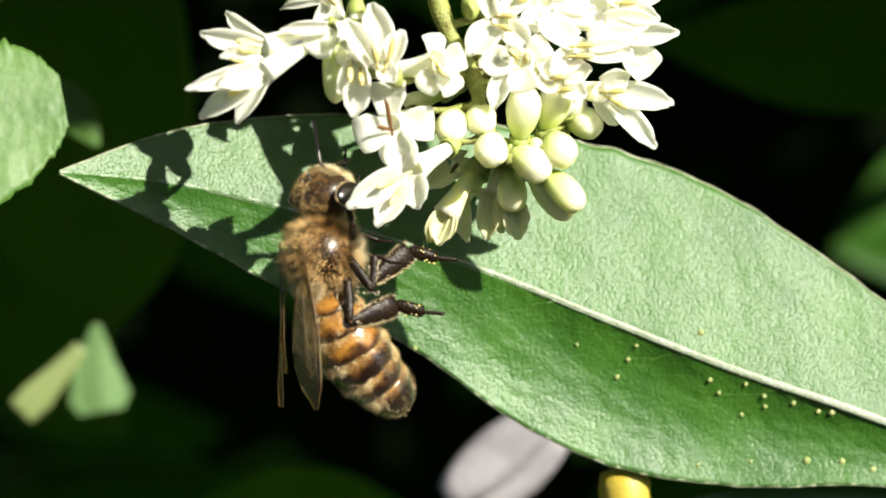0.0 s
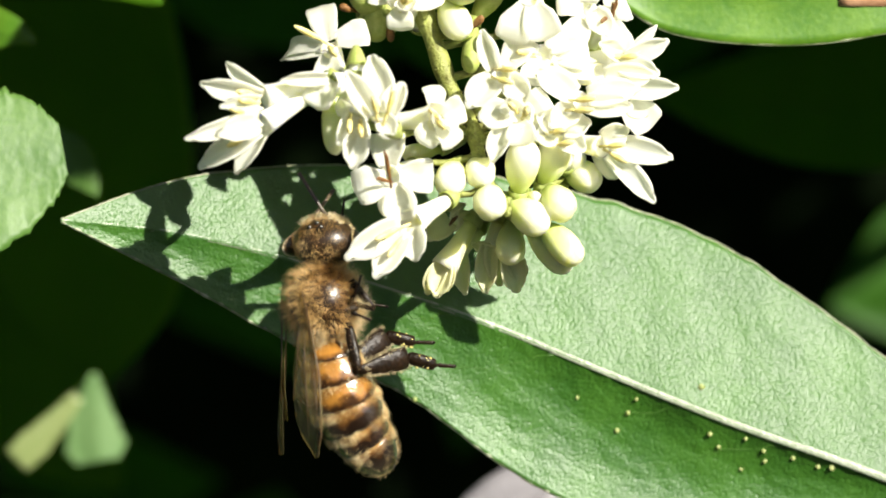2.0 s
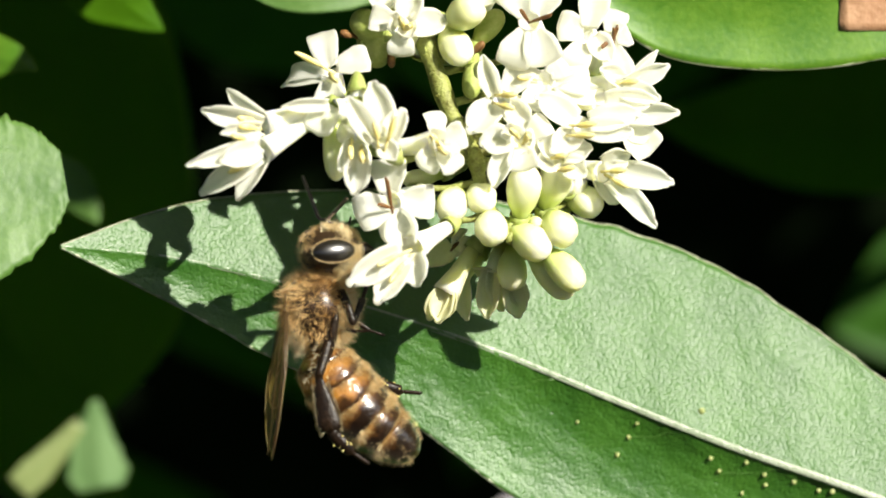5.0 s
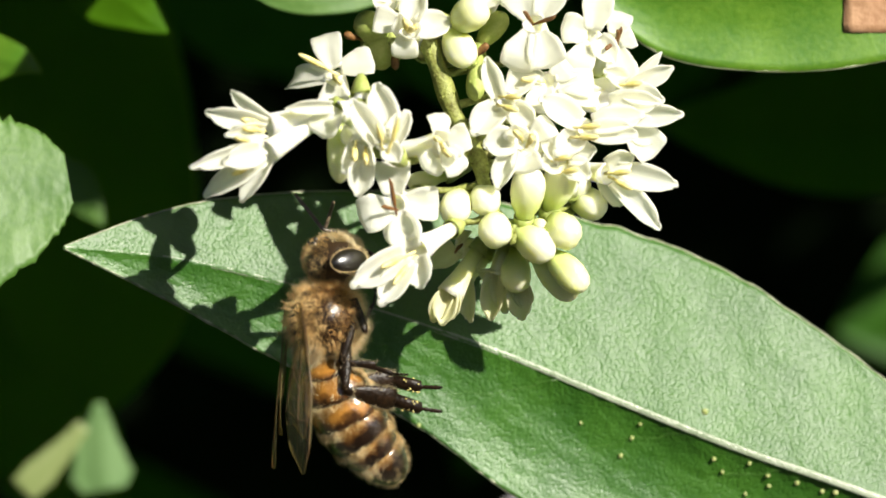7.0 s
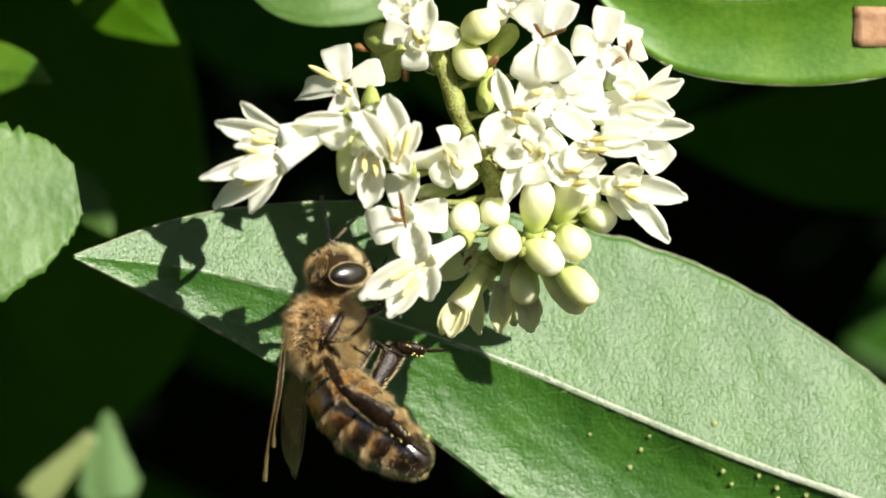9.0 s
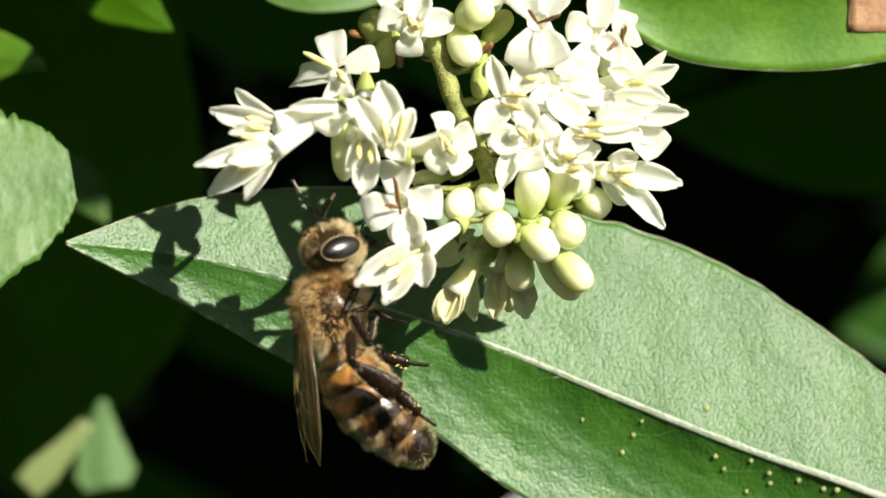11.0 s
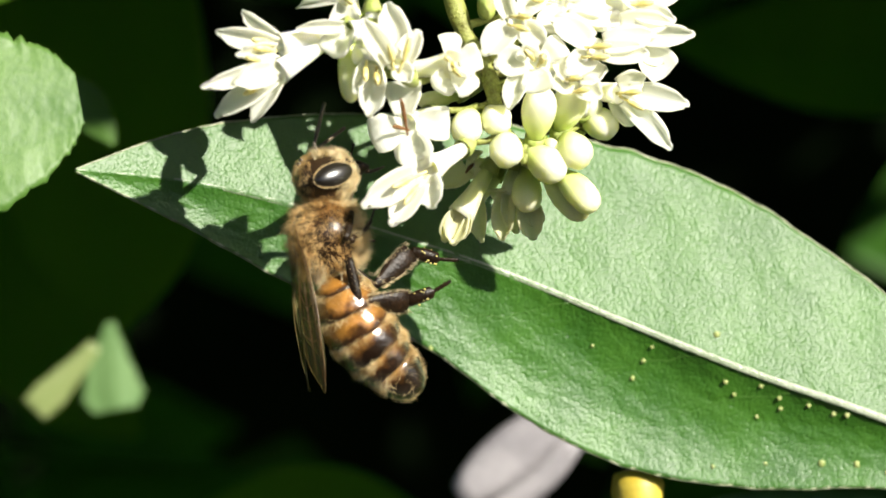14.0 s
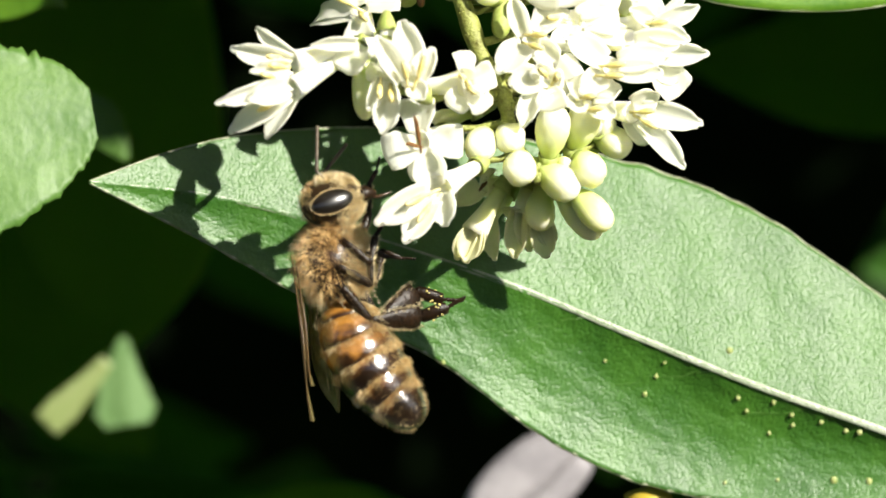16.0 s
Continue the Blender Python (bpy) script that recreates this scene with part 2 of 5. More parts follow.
def along(p, way, hint=(0, -1, 0)):
    """A pose at p (mm) whose z axis points along way and whose x axis leans towards hint."""
    z = Vector(way).normalized()
    h = Vector(hint)
    if abs(z.dot(h.normalized())) > 0.98:
        h = Vector((1, 0.1, 0.05))
    y = z.cross(h).normalized()
    x = y.cross(z)
    m = Matrix((x, y, z)).transposed().to_4x4()
    m.translation = Vector(p) * MM
    return m


def tube(bm, path, radii, seg=8, cap=True, flat=1.0):
    """A tube through the points of path; flat squeezes its cross-section."""
    path = [Vector(p) for p in path]
    rings = []
    side = None
    for i, p in enumerate(path):
        d = (path[min(i + 1, len(path) - 1)] - path[max(i - 1, 0)]).normalized()
        if side is None:
            side = d.cross(Vector((0, 1, 0)) if abs(d.y) < 0.9 else Vector((1, 0, 0))).normalized()
        side = (side - d * side.dot(d)).normalized()
        up = d.cross(side)
        r = radii[i] if isinstance(radii, (list, tuple)) else radii
        rings.append([bm.verts.new(p + (side * math.cos(2 * math.pi * k / seg) + up * flat * math.sin(2 * math.pi * k / seg)) * r) for k in range(seg)])
    for a, b in zip(rings, rings[1:]):
        for k in range(seg):
            bm.faces.new((a[k], a[(k + 1) % seg], b[(k + 1) % seg], b[k]))
    if cap:
        for ring in (rings[0], rings[-1]):
            bm.faces.new(ring)
    return bm


def turned(bm, profile, seg=16, sx=1.0, sy=1.0, bend=0.0):
    """A body of revolution about z from (z, radius) stations; bend leans it towards x as it goes."""
    rings = []
    z0 = profile[0][0]
    for z, r in profile:
        off = bend * (z - z0) ** 2
        rings.append([bm.verts.new((off + sx * r * math.cos(2 * math.pi * k / seg), sy * r * math.sin(2 * math.pi * k / seg), z)) for k in range(seg)])
    for a, b in zip(rings, rings[1:]):
        for k in range(seg):
            bm.faces.new((a[k], a[(k + 1) % seg], b[(k + 1) % seg], b[k]))
    bm.faces.new(rings[0])
    bm.faces.new(rings[-1])
    return bm


def ball(bm, centre, r, seg=12, rings=8):
    res = bmesh.ops.create_uvsphere(bm, u_segments=seg, v_segments=rings, radius=1)
    rr = Vector(r) if isinstance(r, (tuple, list)) else Vector((r, r, r))
    for v in res["verts"]:
        v.co = Vector(v.co) * rr + Vector(centre)
    return bm


def lerp_list(values, s):
    x = max(0.0, min(1.0, s)) * (len(values) - 1)
    i = min(int(x), len(values) - 2)
    f = x - i
    p0, p1, p2, p3 = (values[max(0, min(len(values) - 1, i + k))] for k in (-1, 0, 1, 2))
    return p1 + 0.5 * f * (p2 - p0 + f * (2 * p0 - 5 * p1 + 4 * p2 - p3 + f * (3 * (p1 - p2) + p3 - p0)))


def sheet(bm, grid, thick=0.18):
    """A skin with thickness over a grid of points."""
    rows, cols = len(grid), len(grid[0])
    top = [[bm.verts.new(p) for p in r] for r in grid]
    low = []
    for i in range(rows):
        row = []
        for j in range(cols):
            du = grid[min(i + 1, rows - 1)][j] - grid[max(i - 1, 0)][j]
            dv = grid[i][min(j + 1, cols - 1)] - grid[i][max(j - 1, 0)]
            nrm = du.cross(dv)
            nrm = nrm.normalized() if nrm.length > 1e-9 else Vector((0, 1, 0))
            if nrm.y < 0:
                nrm = -nrm
            row.append(bm.verts.new(grid[i][j] + nrm * thick))
        low.append(row)
    for g in (top, low):
        for i in range(rows - 1):
            for j in range(cols - 1):
                bm.faces.new((g[i][j], g[i + 1][j], g[i + 1][j + 1], g[i][j + 1]))
    for i in range(rows - 1):
        for j in (0, cols - 1):
            bm.faces.new((top[i][j], top[i + 1][j], low[i + 1][j], low[i][j]))
    for j in range(cols - 1):
        for i in (0, rows - 1):
            bm.faces.new((top[i][j], top[i][j + 1], low[i][j + 1], low[i][j]))
    return bm


# ---- ground and the depth of the hedge ----
def ground():
    bm = bmesh.new()
    bmesh.ops.create_grid(bm, x_segments=60, y_segments=60, size=40)
    for v in bm.verts:
        v.co.z = 0.02 * noise.noise(v.co * 0.7)
    ob = new("ground", mesh_of(bm, "ground", SOIL, True, 1))
    tagged(ob, "dark bare soil below the hedge", "ground", "", "structure")


def simple_leaf(bm, p, way, hint, length, width):
    m = along((0, 0, 0), way, hint)
    pts = []
    for s in (0.0, 0.3, 0.65, 1.0):
        h = width * (0, 0.5, 0.45, 0)[(0.0, 0.3, 0.65, 1.0).index(s)]
        pts.append([m @ Vector((0.12 * h, -h, s * length)) + p, m @ Vector((0, 0, s * length)) + p, m @ Vector((0.12 * h, h, s * length)) + p])
    rows = [[bm.verts.new(q) for q in r] for r in pts]
    for a, b in zip(rows, rows[1:]):
        for j in (0, 1):
            bm.faces.new((a[j], a[j + 1], b[j + 1], b[j]))


def hedge():
    """Leaves around and behind, plus unseen ones above added to shade the background, out of the sun's way to the
    flowers.
    """
    rnd = random.Random(5)
    bm = bmesh.new()
    count = 0
    away = SUN_WAY * 0.70
    ray = SUN_WAY.normalized()
    lit_spots = [(at_pixel(*p), r) for p, r in (((150, 800, -66), 1.5), ((1560, 500, -168), 3), ((240, 0, -31), 1), ((10, 95, -31), 0), ((140, 340, -50), 0), ((880, 930, -50), 2))]

    def shades(g, m):
        """Whether a leaf at g would take the sun from one of the lit leaves further back."""
        for p, r in lit_spots:
            d = g - p
            if d.dot(ray) > 8 and (d - ray * d.dot(ray)).length < r + m:
                return True
        return False
    while count < 4200:
        p = Vector((rnd.uniform(-420, 420), rnd.uniform(-60, 320), rnd.uniform(-380, 330)))
        # every third leaf joins an unseen canopy, added to shade the background
        if count % 3 == 0:
            p = Vector((rnd.uniform(-60, 150), rnd.uniform(-70, 20), rnd.uniform(30, 150)))
        if not ((p.z > 32 and p.y > -75) or p.y > 110):
            continue
        way = Vector((rnd.uniform(-1, 1), rnd.uniform(-0.7, 0.4), rnd.uniform(-0.8, 0.7))).normalized()
        length, width = rnd.uniform(28, 46), rnd.uniform(14, 22)
        hint = (rnd.uniform(-0.5, 0.5), -0.5, 1)
        clear = True
        for f in (0, 0.25, 0.5, 0.75, 1):
            g = p + way * length * f
            m = 11 if 0 < f < 1 else 3
            # sun's way to flowers and near leaves stays open; sunlit rear leaves are dropped
            q = g + away * ((g.y - 2) / 0.70)
            if (g.y < 24 or g.y > 100) and -30 - m < q.x < 46 + m and -22 - m < q.z < 29 + m:
                clear = False
            if shades(g, 0.7 * m):
                clear = False
            # so does the lens's view
            d = g.y + 219
            if g.y < 105 and abs(g.x) < d * 0.125 + m and abs(g.z) < d * 0.1 + m:
                clear = False
        # leaves behind the right of the camera's view are left out to fit it
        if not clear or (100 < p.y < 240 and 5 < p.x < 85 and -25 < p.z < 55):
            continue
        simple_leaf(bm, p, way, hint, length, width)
        count += 1
    # the hedge's face further out
    back = S.inverted()
    count = 0
    while count < 5200:
        p = Vector((rnd.uniform(-1.9, 1.9), rnd.uniform(0.26, 0.42), rnd.uniform(0.04, 2.12)))
        if rnd.random() < 0.2:
            p = Vector((p.x, rnd.uniform(0.35, 1.5), rnd.uniform(2.0, 2.16)))
        q = back @ p * 1000
        lit = q + away * ((q.y - 2) / 0.70)
        if (abs(q.x) < 420 and abs(q.z) < 330) or (-50 < lit.x < 66 and -40 < lit.z < 48) or shades(q, 40):
            continue
        way = Vector((rnd.uniform(-1, 1), rnd.uniform(-0.8, 0.2), rnd.uniform(-0.7, 0.8))).normalized()
        simple_leaf(bm, q, way, (rnd.uniform(-0.5, 0.5), -0.6, 1), rnd.uniform(38, 60), rnd.uniform(20, 30))
        count += 1
    ob = new("hedge_foliage", mesh_of(bm, "hedge_foliage", HEDGE))
    ob.matrix_world = S
    tagged(ob, "dense dark green privet foliage, partly unseen leaves added for shade", "hedge", "", "stuff")
    # a near-black solid stands for the shade inside the hedge, down to the ground
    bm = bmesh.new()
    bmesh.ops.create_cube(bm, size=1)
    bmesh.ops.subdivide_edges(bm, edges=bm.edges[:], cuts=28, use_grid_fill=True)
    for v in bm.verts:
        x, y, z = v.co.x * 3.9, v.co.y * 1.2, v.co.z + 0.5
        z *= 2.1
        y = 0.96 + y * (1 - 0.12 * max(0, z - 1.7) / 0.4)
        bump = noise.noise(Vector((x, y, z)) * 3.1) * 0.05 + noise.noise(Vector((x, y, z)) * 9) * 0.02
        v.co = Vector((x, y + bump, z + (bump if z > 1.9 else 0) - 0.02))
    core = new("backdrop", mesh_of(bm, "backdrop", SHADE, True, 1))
    tagged(core, "near-black solid standing for the shade inside the hedge", "hedge", "", "structure")


def sky_blocker():
    """An unseen dark block, added behind the lens to keep low sky out of reflections."""
    bm = bmesh.new()
    bmesh.ops.create_cube(bm, size=1)
    bmesh.ops.subdivide_edges(bm, edges=bm.edges[:], cuts=24, use_grid_fill=True)
    for v in bm.verts:
        x, y, z = v.co.x * 9, -2.9 + v.co.y * 0.9, (v.co.z + 0.5) * 2.2
        rough = noise.noise(Vector((x, y, z)) * 2.7) * 0.09 + noise.noise(Vector((x, y, z)) * 8) * 0.04
        v.co = Vector((x, y + rough, z + (rough if z > 2 else 0) - 0.02))
    ob = new("backdrop", mesh_of(bm, "backdrop", HEDGE, True, 1))
    tagged(ob, "unseen dark green block behind the camera, added against low sky", "hedge", "", "structure")


ground()
hedge()
sky_blocker()


# ---- leaves ----
def leaf_thing(label, rib, above, below, depth, tilt_up, tilt_down, mat, curl=0.0, group="privet leaves", rough_edge=0.0, seg=48, rib_size=1.0, margin=True, half=10, ripple=0.12, upright=False, fold=(1, 1)):
    """A leaf with its midrib through pixels of the camera's view; above and below: widths of its halves in mm; depth: w
    along the rib, mm.
    """
    base = at_pixel(*rib[-1], depth[-1])
    ob = thing("privet_leaf", label, "leaf", S @ Matrix.Translation(base * MM), group)
    grid = []
    chord = at_pixel(*rib[-1], 0) - at_pixel(*rib[0], 0)
    flip = 1 if (chord.x > 0 if abs(chord.x) > abs(chord.z) else chord.z < 0) else -1
    for i in range(seg + 1):
        s = i / seg
        s1, s0 = min(1, s + 0.02), max(0, s - 0.02)
        go = Vector((lerp_list([r[0] for r in rib], s1) - lerp_list([r[0] for r in rib], s0), 0, lerp_list([r[1] for r in rib], s0) - lerp_list([r[1] for r in rib], s1))).normalized()
        out = Vector((-0.12, 0, 1)) if upright else Vector((-go.z, 0, go.x)) * flip
        w = lerp_list(depth, s)
        c = at_pixel(lerp_list([r[0] for r in rib], s), lerp_list([r[1] for r in rib], s), w)
        row = []
        down = math.tan(radians(tilt_down)) * lerp_list(fold, s)
        hu, hl = max(0.02, lerp_list(above, s)), max(0.02, lerp_list(below, s))
        for j in range(-half, half + 1):
            f = j / half
            h = hu * f if f > 0 else hl * f
            jag = 1 + rough_edge * noise.noise(Vector((s * 40, f * 2, 3))) * abs(f) ** 6
            if f > 0:
                y = c.y + abs(h) * math.tan(radians(tilt_up)) * (1 - curl * f)
            else:
                y = c.y + abs(h) * down * (1 - (0.86 if tilt_down > 0 else 0) * abs(f)) + 0.03 * noise.noise(Vector((c.x * 1.3, h * 1.7, 4))) + 0.035 * noise.noise(Vector((c.x * 2.6, h * 3.0, 8)))
            y += ripple * noise.noise(Vector((c.x * 0.25, h * 0.4, 7))) + 0.25 * ripple * noise.noise(Vector((c.x * 1.1, h * 1.4, 2)))
            row.append(Vector((c.x + out.x * h * jag, y, c.z + out.z * h * jag)) - base)
        grid.append(row)
    bm = sheet(bmesh.new(), grid)
    blade = part("blade", bm, mat, ob)
    if rib_size:
        bm = tube(bmesh.new(), [row[half] + Vector((0, 0.045, 0)) for row in grid], [(0.08 + 0.16 * i / seg) * rib_size for i in range(seg + 1)], 10, True, 0.24)
        part("midrib", bm, RIB, ob, "pale raised midrib")
    if margin:
        for j in (0, 2 * half):
            part("margin", tube(bmesh.new(), [row[j] + Vector((0, 0.08, 0)) for row in grid], [0.075 + 0.05 * noise.noise(Vector((k * 0.7, j, 0))) for k in range(len(grid))], 6), EDGE, ob, "thin pale leaf edge")
    return ob, grid, base


main_leaf, main_grid, main_base = leaf_thing(
    "large glossy green privet leaf with a pale midrib and yellow specks",
    [(107, 420), (300, 441), (480, 482), (690, 545), (880, 611), (1070, 690), (1290, 779), (1510, 857), (1730, 945), (1950, 1050)],
    [0.05, 2.66, 4.75, 6.84, 8.34, 9.73, 10.19, 8.06, 4.93, 0.1], [0.05, 2.56, 4.5, 5.62, 8.01, 8.29, 6.54, 4.12, 1.98, 0.1],
    [-7.4, -9.2, -10.3, -11.0, -11.4, -11.7, -11.9, -12.1, -12.3, -12.5], 17, 28, LEAF, rough_edge=0.02, seg=220, half=32, upright=True, fold=(0.8, 0.8, 0.6, 0.3, 0.6, 0.95, 1.15, 1.2, 1.1, 1.0))


def specks():
    rnd = random.Random(3)
    seen = [(1240, 716, 0.28), (1090, 793, 0.2), (1255, 800, 0.2), (1270, 823, 0.17), (1318, 808, 0.17), (1350, 830, 0.2), (1352, 848, 0.2), (1402, 842, 0.2),
            (1446, 858, 0.2), (1470, 860, 0.24), (1310, 862, 0.14), (1425, 945, 0.3), (1487, 947, 0.26), (1542, 962, 0.26), (1110, 762, 0.18), (1125, 738, 0.15), (1232, 950, 0.16), (1325, 945, 0.14), (733, 738, 0.2), (1020, 735, 0.14)]
    for a, b, r in seen:
        best = None
        for row in main_grid:
            for q in row:
                g = at_pixel(a, b, -(q + main_base).y)
                e = (g - q - main_base).length
                if best is None or e < best[0]:
                    best = (e, q, g)
        p = best[1] if best[0] > 1.2 else Vector((best[2].x, (best[1] + main_base).y, best[2].z)) - main_base
        part("speck", ball(bmesh.new(), p + Vector((0, -0.06, 0)), (r * 0.66, 0.05, r * 0.88 * rnd.uniform(0.65, 0.95)), 10, 6), SPOT, main_leaf, "pale yellow speck")


specks()


def side_veins():
    """Fine veins that leave the midrib towards the margin, each half sunk in the blade."""
    rnd = random.Random(12)
    for start in (70, 92, 114, 137, 160):
        for way in (1, -1):
            run = []
            at = start + rnd.uniform(-5, 5)
            for k in range(1, 24):
                f = k / 24
                i = at + (-16 if way > 0 else -52) * f + 2 * noise.noise(Vector((f * 5, start, way)))
                if not 2 < i < 216:
                    break
                a, b = main_grid[int(i)], main_grid[int(i) + 1]
                j = 32 + way * int(f * 30)
                run.append(a[j].lerp(b[j], i - int(i)) + Vector((0, 0.004, 0)))
            if len(run) > 4:
                part("side_vein", tube(bmesh.new(), run, [0.036 * (1 - 0.6 * k / len(run)) for k in range(len(run))], 6, True, 0.5), SIDE_RIB, main_leaf)


side_veins()
leaf_thing("pale sunlit privet leaf with a worn, ragged edge", [(112, 290), (60, 300), (-60, 320), (-250, 350), (-500, 390)],
           [1.2, 3.0, 4.6, 4.8, 0.1], [1.6, 3.6, 5.6, 5.4, 0.1], [-12, -11.6, -10.6, -9.5, -8], 15, -15, LEAF_PALE, rough_edge=0.2, seg=60, rib_size=0.4, margin=False)
top_leaf, top_grid, top_base = leaf_thing("light green privet leaf with a withered brown patch", [(1020, -70), (1150, -50), (1300, -40), (1500, -60), (1750, -120), (2000, -220)],
           [0.2, 3.4, 5.0, 5.6, 4.5, 0.1], [0.2, 3.6, 4.6, 5.0, 4.5, 0.1], [-9, -9, -9, -9, -9.5, -10], 12, 24, LEAF_TOP, seg=36)


def patch():
    bm = bmesh.new()
    grid = []
    for i in range(8):
        row = []
        for j in range(6):
            a, b = 1488 + i * 17 + 4 * noise.noise(Vector((i, j, 1))), -25 + j * 14 + 4 * noise.noise(Vector((i, j, 5)))
            q = at_pixel(a, b, -9.0)
            near = min((x for r in top_grid for x in r), key=lambda g: (g.x + top_base.x - q.x) ** 2 + (g.z + top_base.z - q.z) ** 2)
            row.append(Vector((q.x, near.y + top_base.y - 0.1 - 0.06 * noise.noise(Vector((i, j, 9)) * 0.8), q.z)) - top_base)
        grid.append(row)
    part("withered_patch", sheet(bm, grid, 0.08), TAN, top_leaf, "dry brown patch")


patch()
G = "shaded privet leaves"
leaf_thing("deep green privet leaf in shade", [(168, 735), (165, 560), (140, 280), (90, -20), (20, -350)],
           [0.1, 6.0, 8.0, 7.0, 0.1], [0.1, 6.0, 8.0, 7.0, 0.1], [-75, -75, -76, -76, -77], 0, 0, LEAF_BACKLIT, group=G, seg=24, rib_size=0.4, margin=False)
leaf_thing("broad deep green privet leaf low in the shade", [(215, 900), (120, 800), (-20, 640), (-160, 460), (-300, 250)],
           [0.1, 4.4, 6.4, 5.6, 0.1], [0.1, 4.4, 6.4, 5.6, 0.1], [-103, -103, -103, -103, -103], 0, 0, LEAF_BACKLIT, group=G, seg=24, rib_size=0.4, margin=False)
leaf_thing("bright green privet leaf tip catching the sun", [(64, 108), (20, 92), (-60, 85), (-180, 80)], [0.1, 1.1, 1.7, 0.1], [0.1, 0.7, 1.6, 0.1], [-31, -31, -32, -33], 10, 10, LEAF_TOP, group=G, seg=14, rib_size=0.4, margin=False)
leaf_thing("bright green privet leaf tip catching the sun", [(290, 40), (240, 5), (170, -50), (40, -160)], [0.1, 1.2, 2.5, 0.1], [0.1, 1.2, 2.2, 0.1], [-31, -31, -32, -33], 10, 10, LEAF_BACKLIT, group=G, seg=14, rib_size=0.4, margin=False)
leaf_thing("green privet leaf behind the ragged one", [(174, 380), (152, 345), (118, 300), (60, 262)], [0.1, 0.9, 1.3, 0.3], [0.1, 1.0, 1.6, 0.3], [-50, -50, -51, -52], 10, 10, LEAF_PALE, group=G, seg=14, rib_size=0.4, margin=False)
# two paler shapes stand for a leaf's sunlit part, ending where shade starts
leaf_thing("pale narrow shape for the sunlit part of a privet leaf", [(138, 735), (108, 770), (68, 812), (28, 850)], [0.45, 0.7, 1.0, 1.0], [0.45, 0.7, 1.0, 1.0], [-66, -66, -66, -66], 10, 10, LEAF_LIT_YELLOW, group=G, rough_edge=0.2, seg=14, rib_size=0.3, margin=False)
leaf_thing("green privet leaf shape cut off where its sunlit part ends", [(166, 694), (168, 745), (170, 785), (174, 825), (178, 850)], [0.25, 0.9, 1.5, 1.8, 1.4], [0.3, 1.2, 1.9, 2.2, 1.7], [-68, -68, -68, -68, -68], 20, 5, LEAF_LIT_GREY, group=G, rough_edge=0.2, seg=14, rib_size=0.3, margin=False)
leaf_thing("blurred green privet leaf further back", [(1468, 575), (1530, 558), (1620, 540), (1800, 500), (2000, 470)], [0.1, 3.7, 7.5, 6.9, 0.1], [0.1, 3.3, 5.5, 5.5, 0.1], [-168, -168, -168, -169, -170], 8, 30, HEDGE, group=G, seg=16, rib_size=0.4, margin=False)
leaf_thing("dim privet leaf deep in the shade", [(1150, 205), (1280, 215), (1450, 225), (1700, 215), (1900, 200)], [0.1, 3.0, 5.2, 5.0, 0.1], [0.1, 2.6, 4.4, 4.4, 0.1], [-88, -88, -88, -88, -88], -10, -10, LEAF_BACKLIT, group=G, seg=16, rib_size=0.4, margin=False)
leaf_thing("green privet leaf below the large one", [(1150, 1030), (1300, 1040), (1500, 1050), (1800, 1060)], [0.1, 1.4, 2.2, 0.1], [0.1, 2, 3, 0.1], [-16, -16, -16, -17], 10, 10, LEAF, group=G, seg=16, rib_size=0.4, margin=False)
leaf_thing("dark privet leaf low in the shade", [(330, 1020), (480, 990), (620, 1010), (800, 1100)], [0.1, 1.6, 1.6, 0.1], [0.1, 3, 3, 0.1], [-85, -85, -85, -85], 8, 8, LEAF_BACKLIT, group=G, seg=16, rib_size=0.4, margin=False)
leaf_thing("pale green privet leaf above the flowers", [(410, -60), (470, -20), (560, -15), (680, -60), (900, -200)], [0.1, 1.5, 2.5, 3, 0.1], [0.1, 0.4, 0.8, 1.2, 0.1], [-20, -20, -20, -21, -22], 8, 8, LEAF_PALE, group=G, seg=16, rib_size=0.4, margin=False)


def twigs():
    """Twigs that carry the near leaves and the flowers, running back into the hedge."""
    for pts in ([at_pixel(690, -160, -3), (-3, 8, 30), (6, 40, 44), (20, 140, 62), (30, 330, 70)],
                [at_pixel(1950, 1050, -12.5), (46, 22, -20), (62, 50, -18), (90, 140, 0), (120, 330, 20)],
                [at_pixel(2000, -220, -10), (46, 24, 26), (62, 60, 34), (90, 140, 36), (110, 330, 50)],
                [at_pixel(-500, 390, -8), (-48, 22, 4), (-62, 60, 10), (-90, 140, 20), (-120, 330, 30)]):
        pts = [Vector(p) for p in pts]
        ob = thing("privet_twig", "thin green-brown privet twig growing out of the hedge", "twig", S @ Matrix.Translation(pts[0] * MM), "privet twigs")
        fine = [Vector([lerp_list([p[k] for p in pts], i / 24) for k in range(3)]) - pts[0] for i in range(25)]
        part("stem", tube(bmesh.new(), fine, [0.5 + 0.05 * i for i in range(25)], 8), STEM, ob)


twigs()


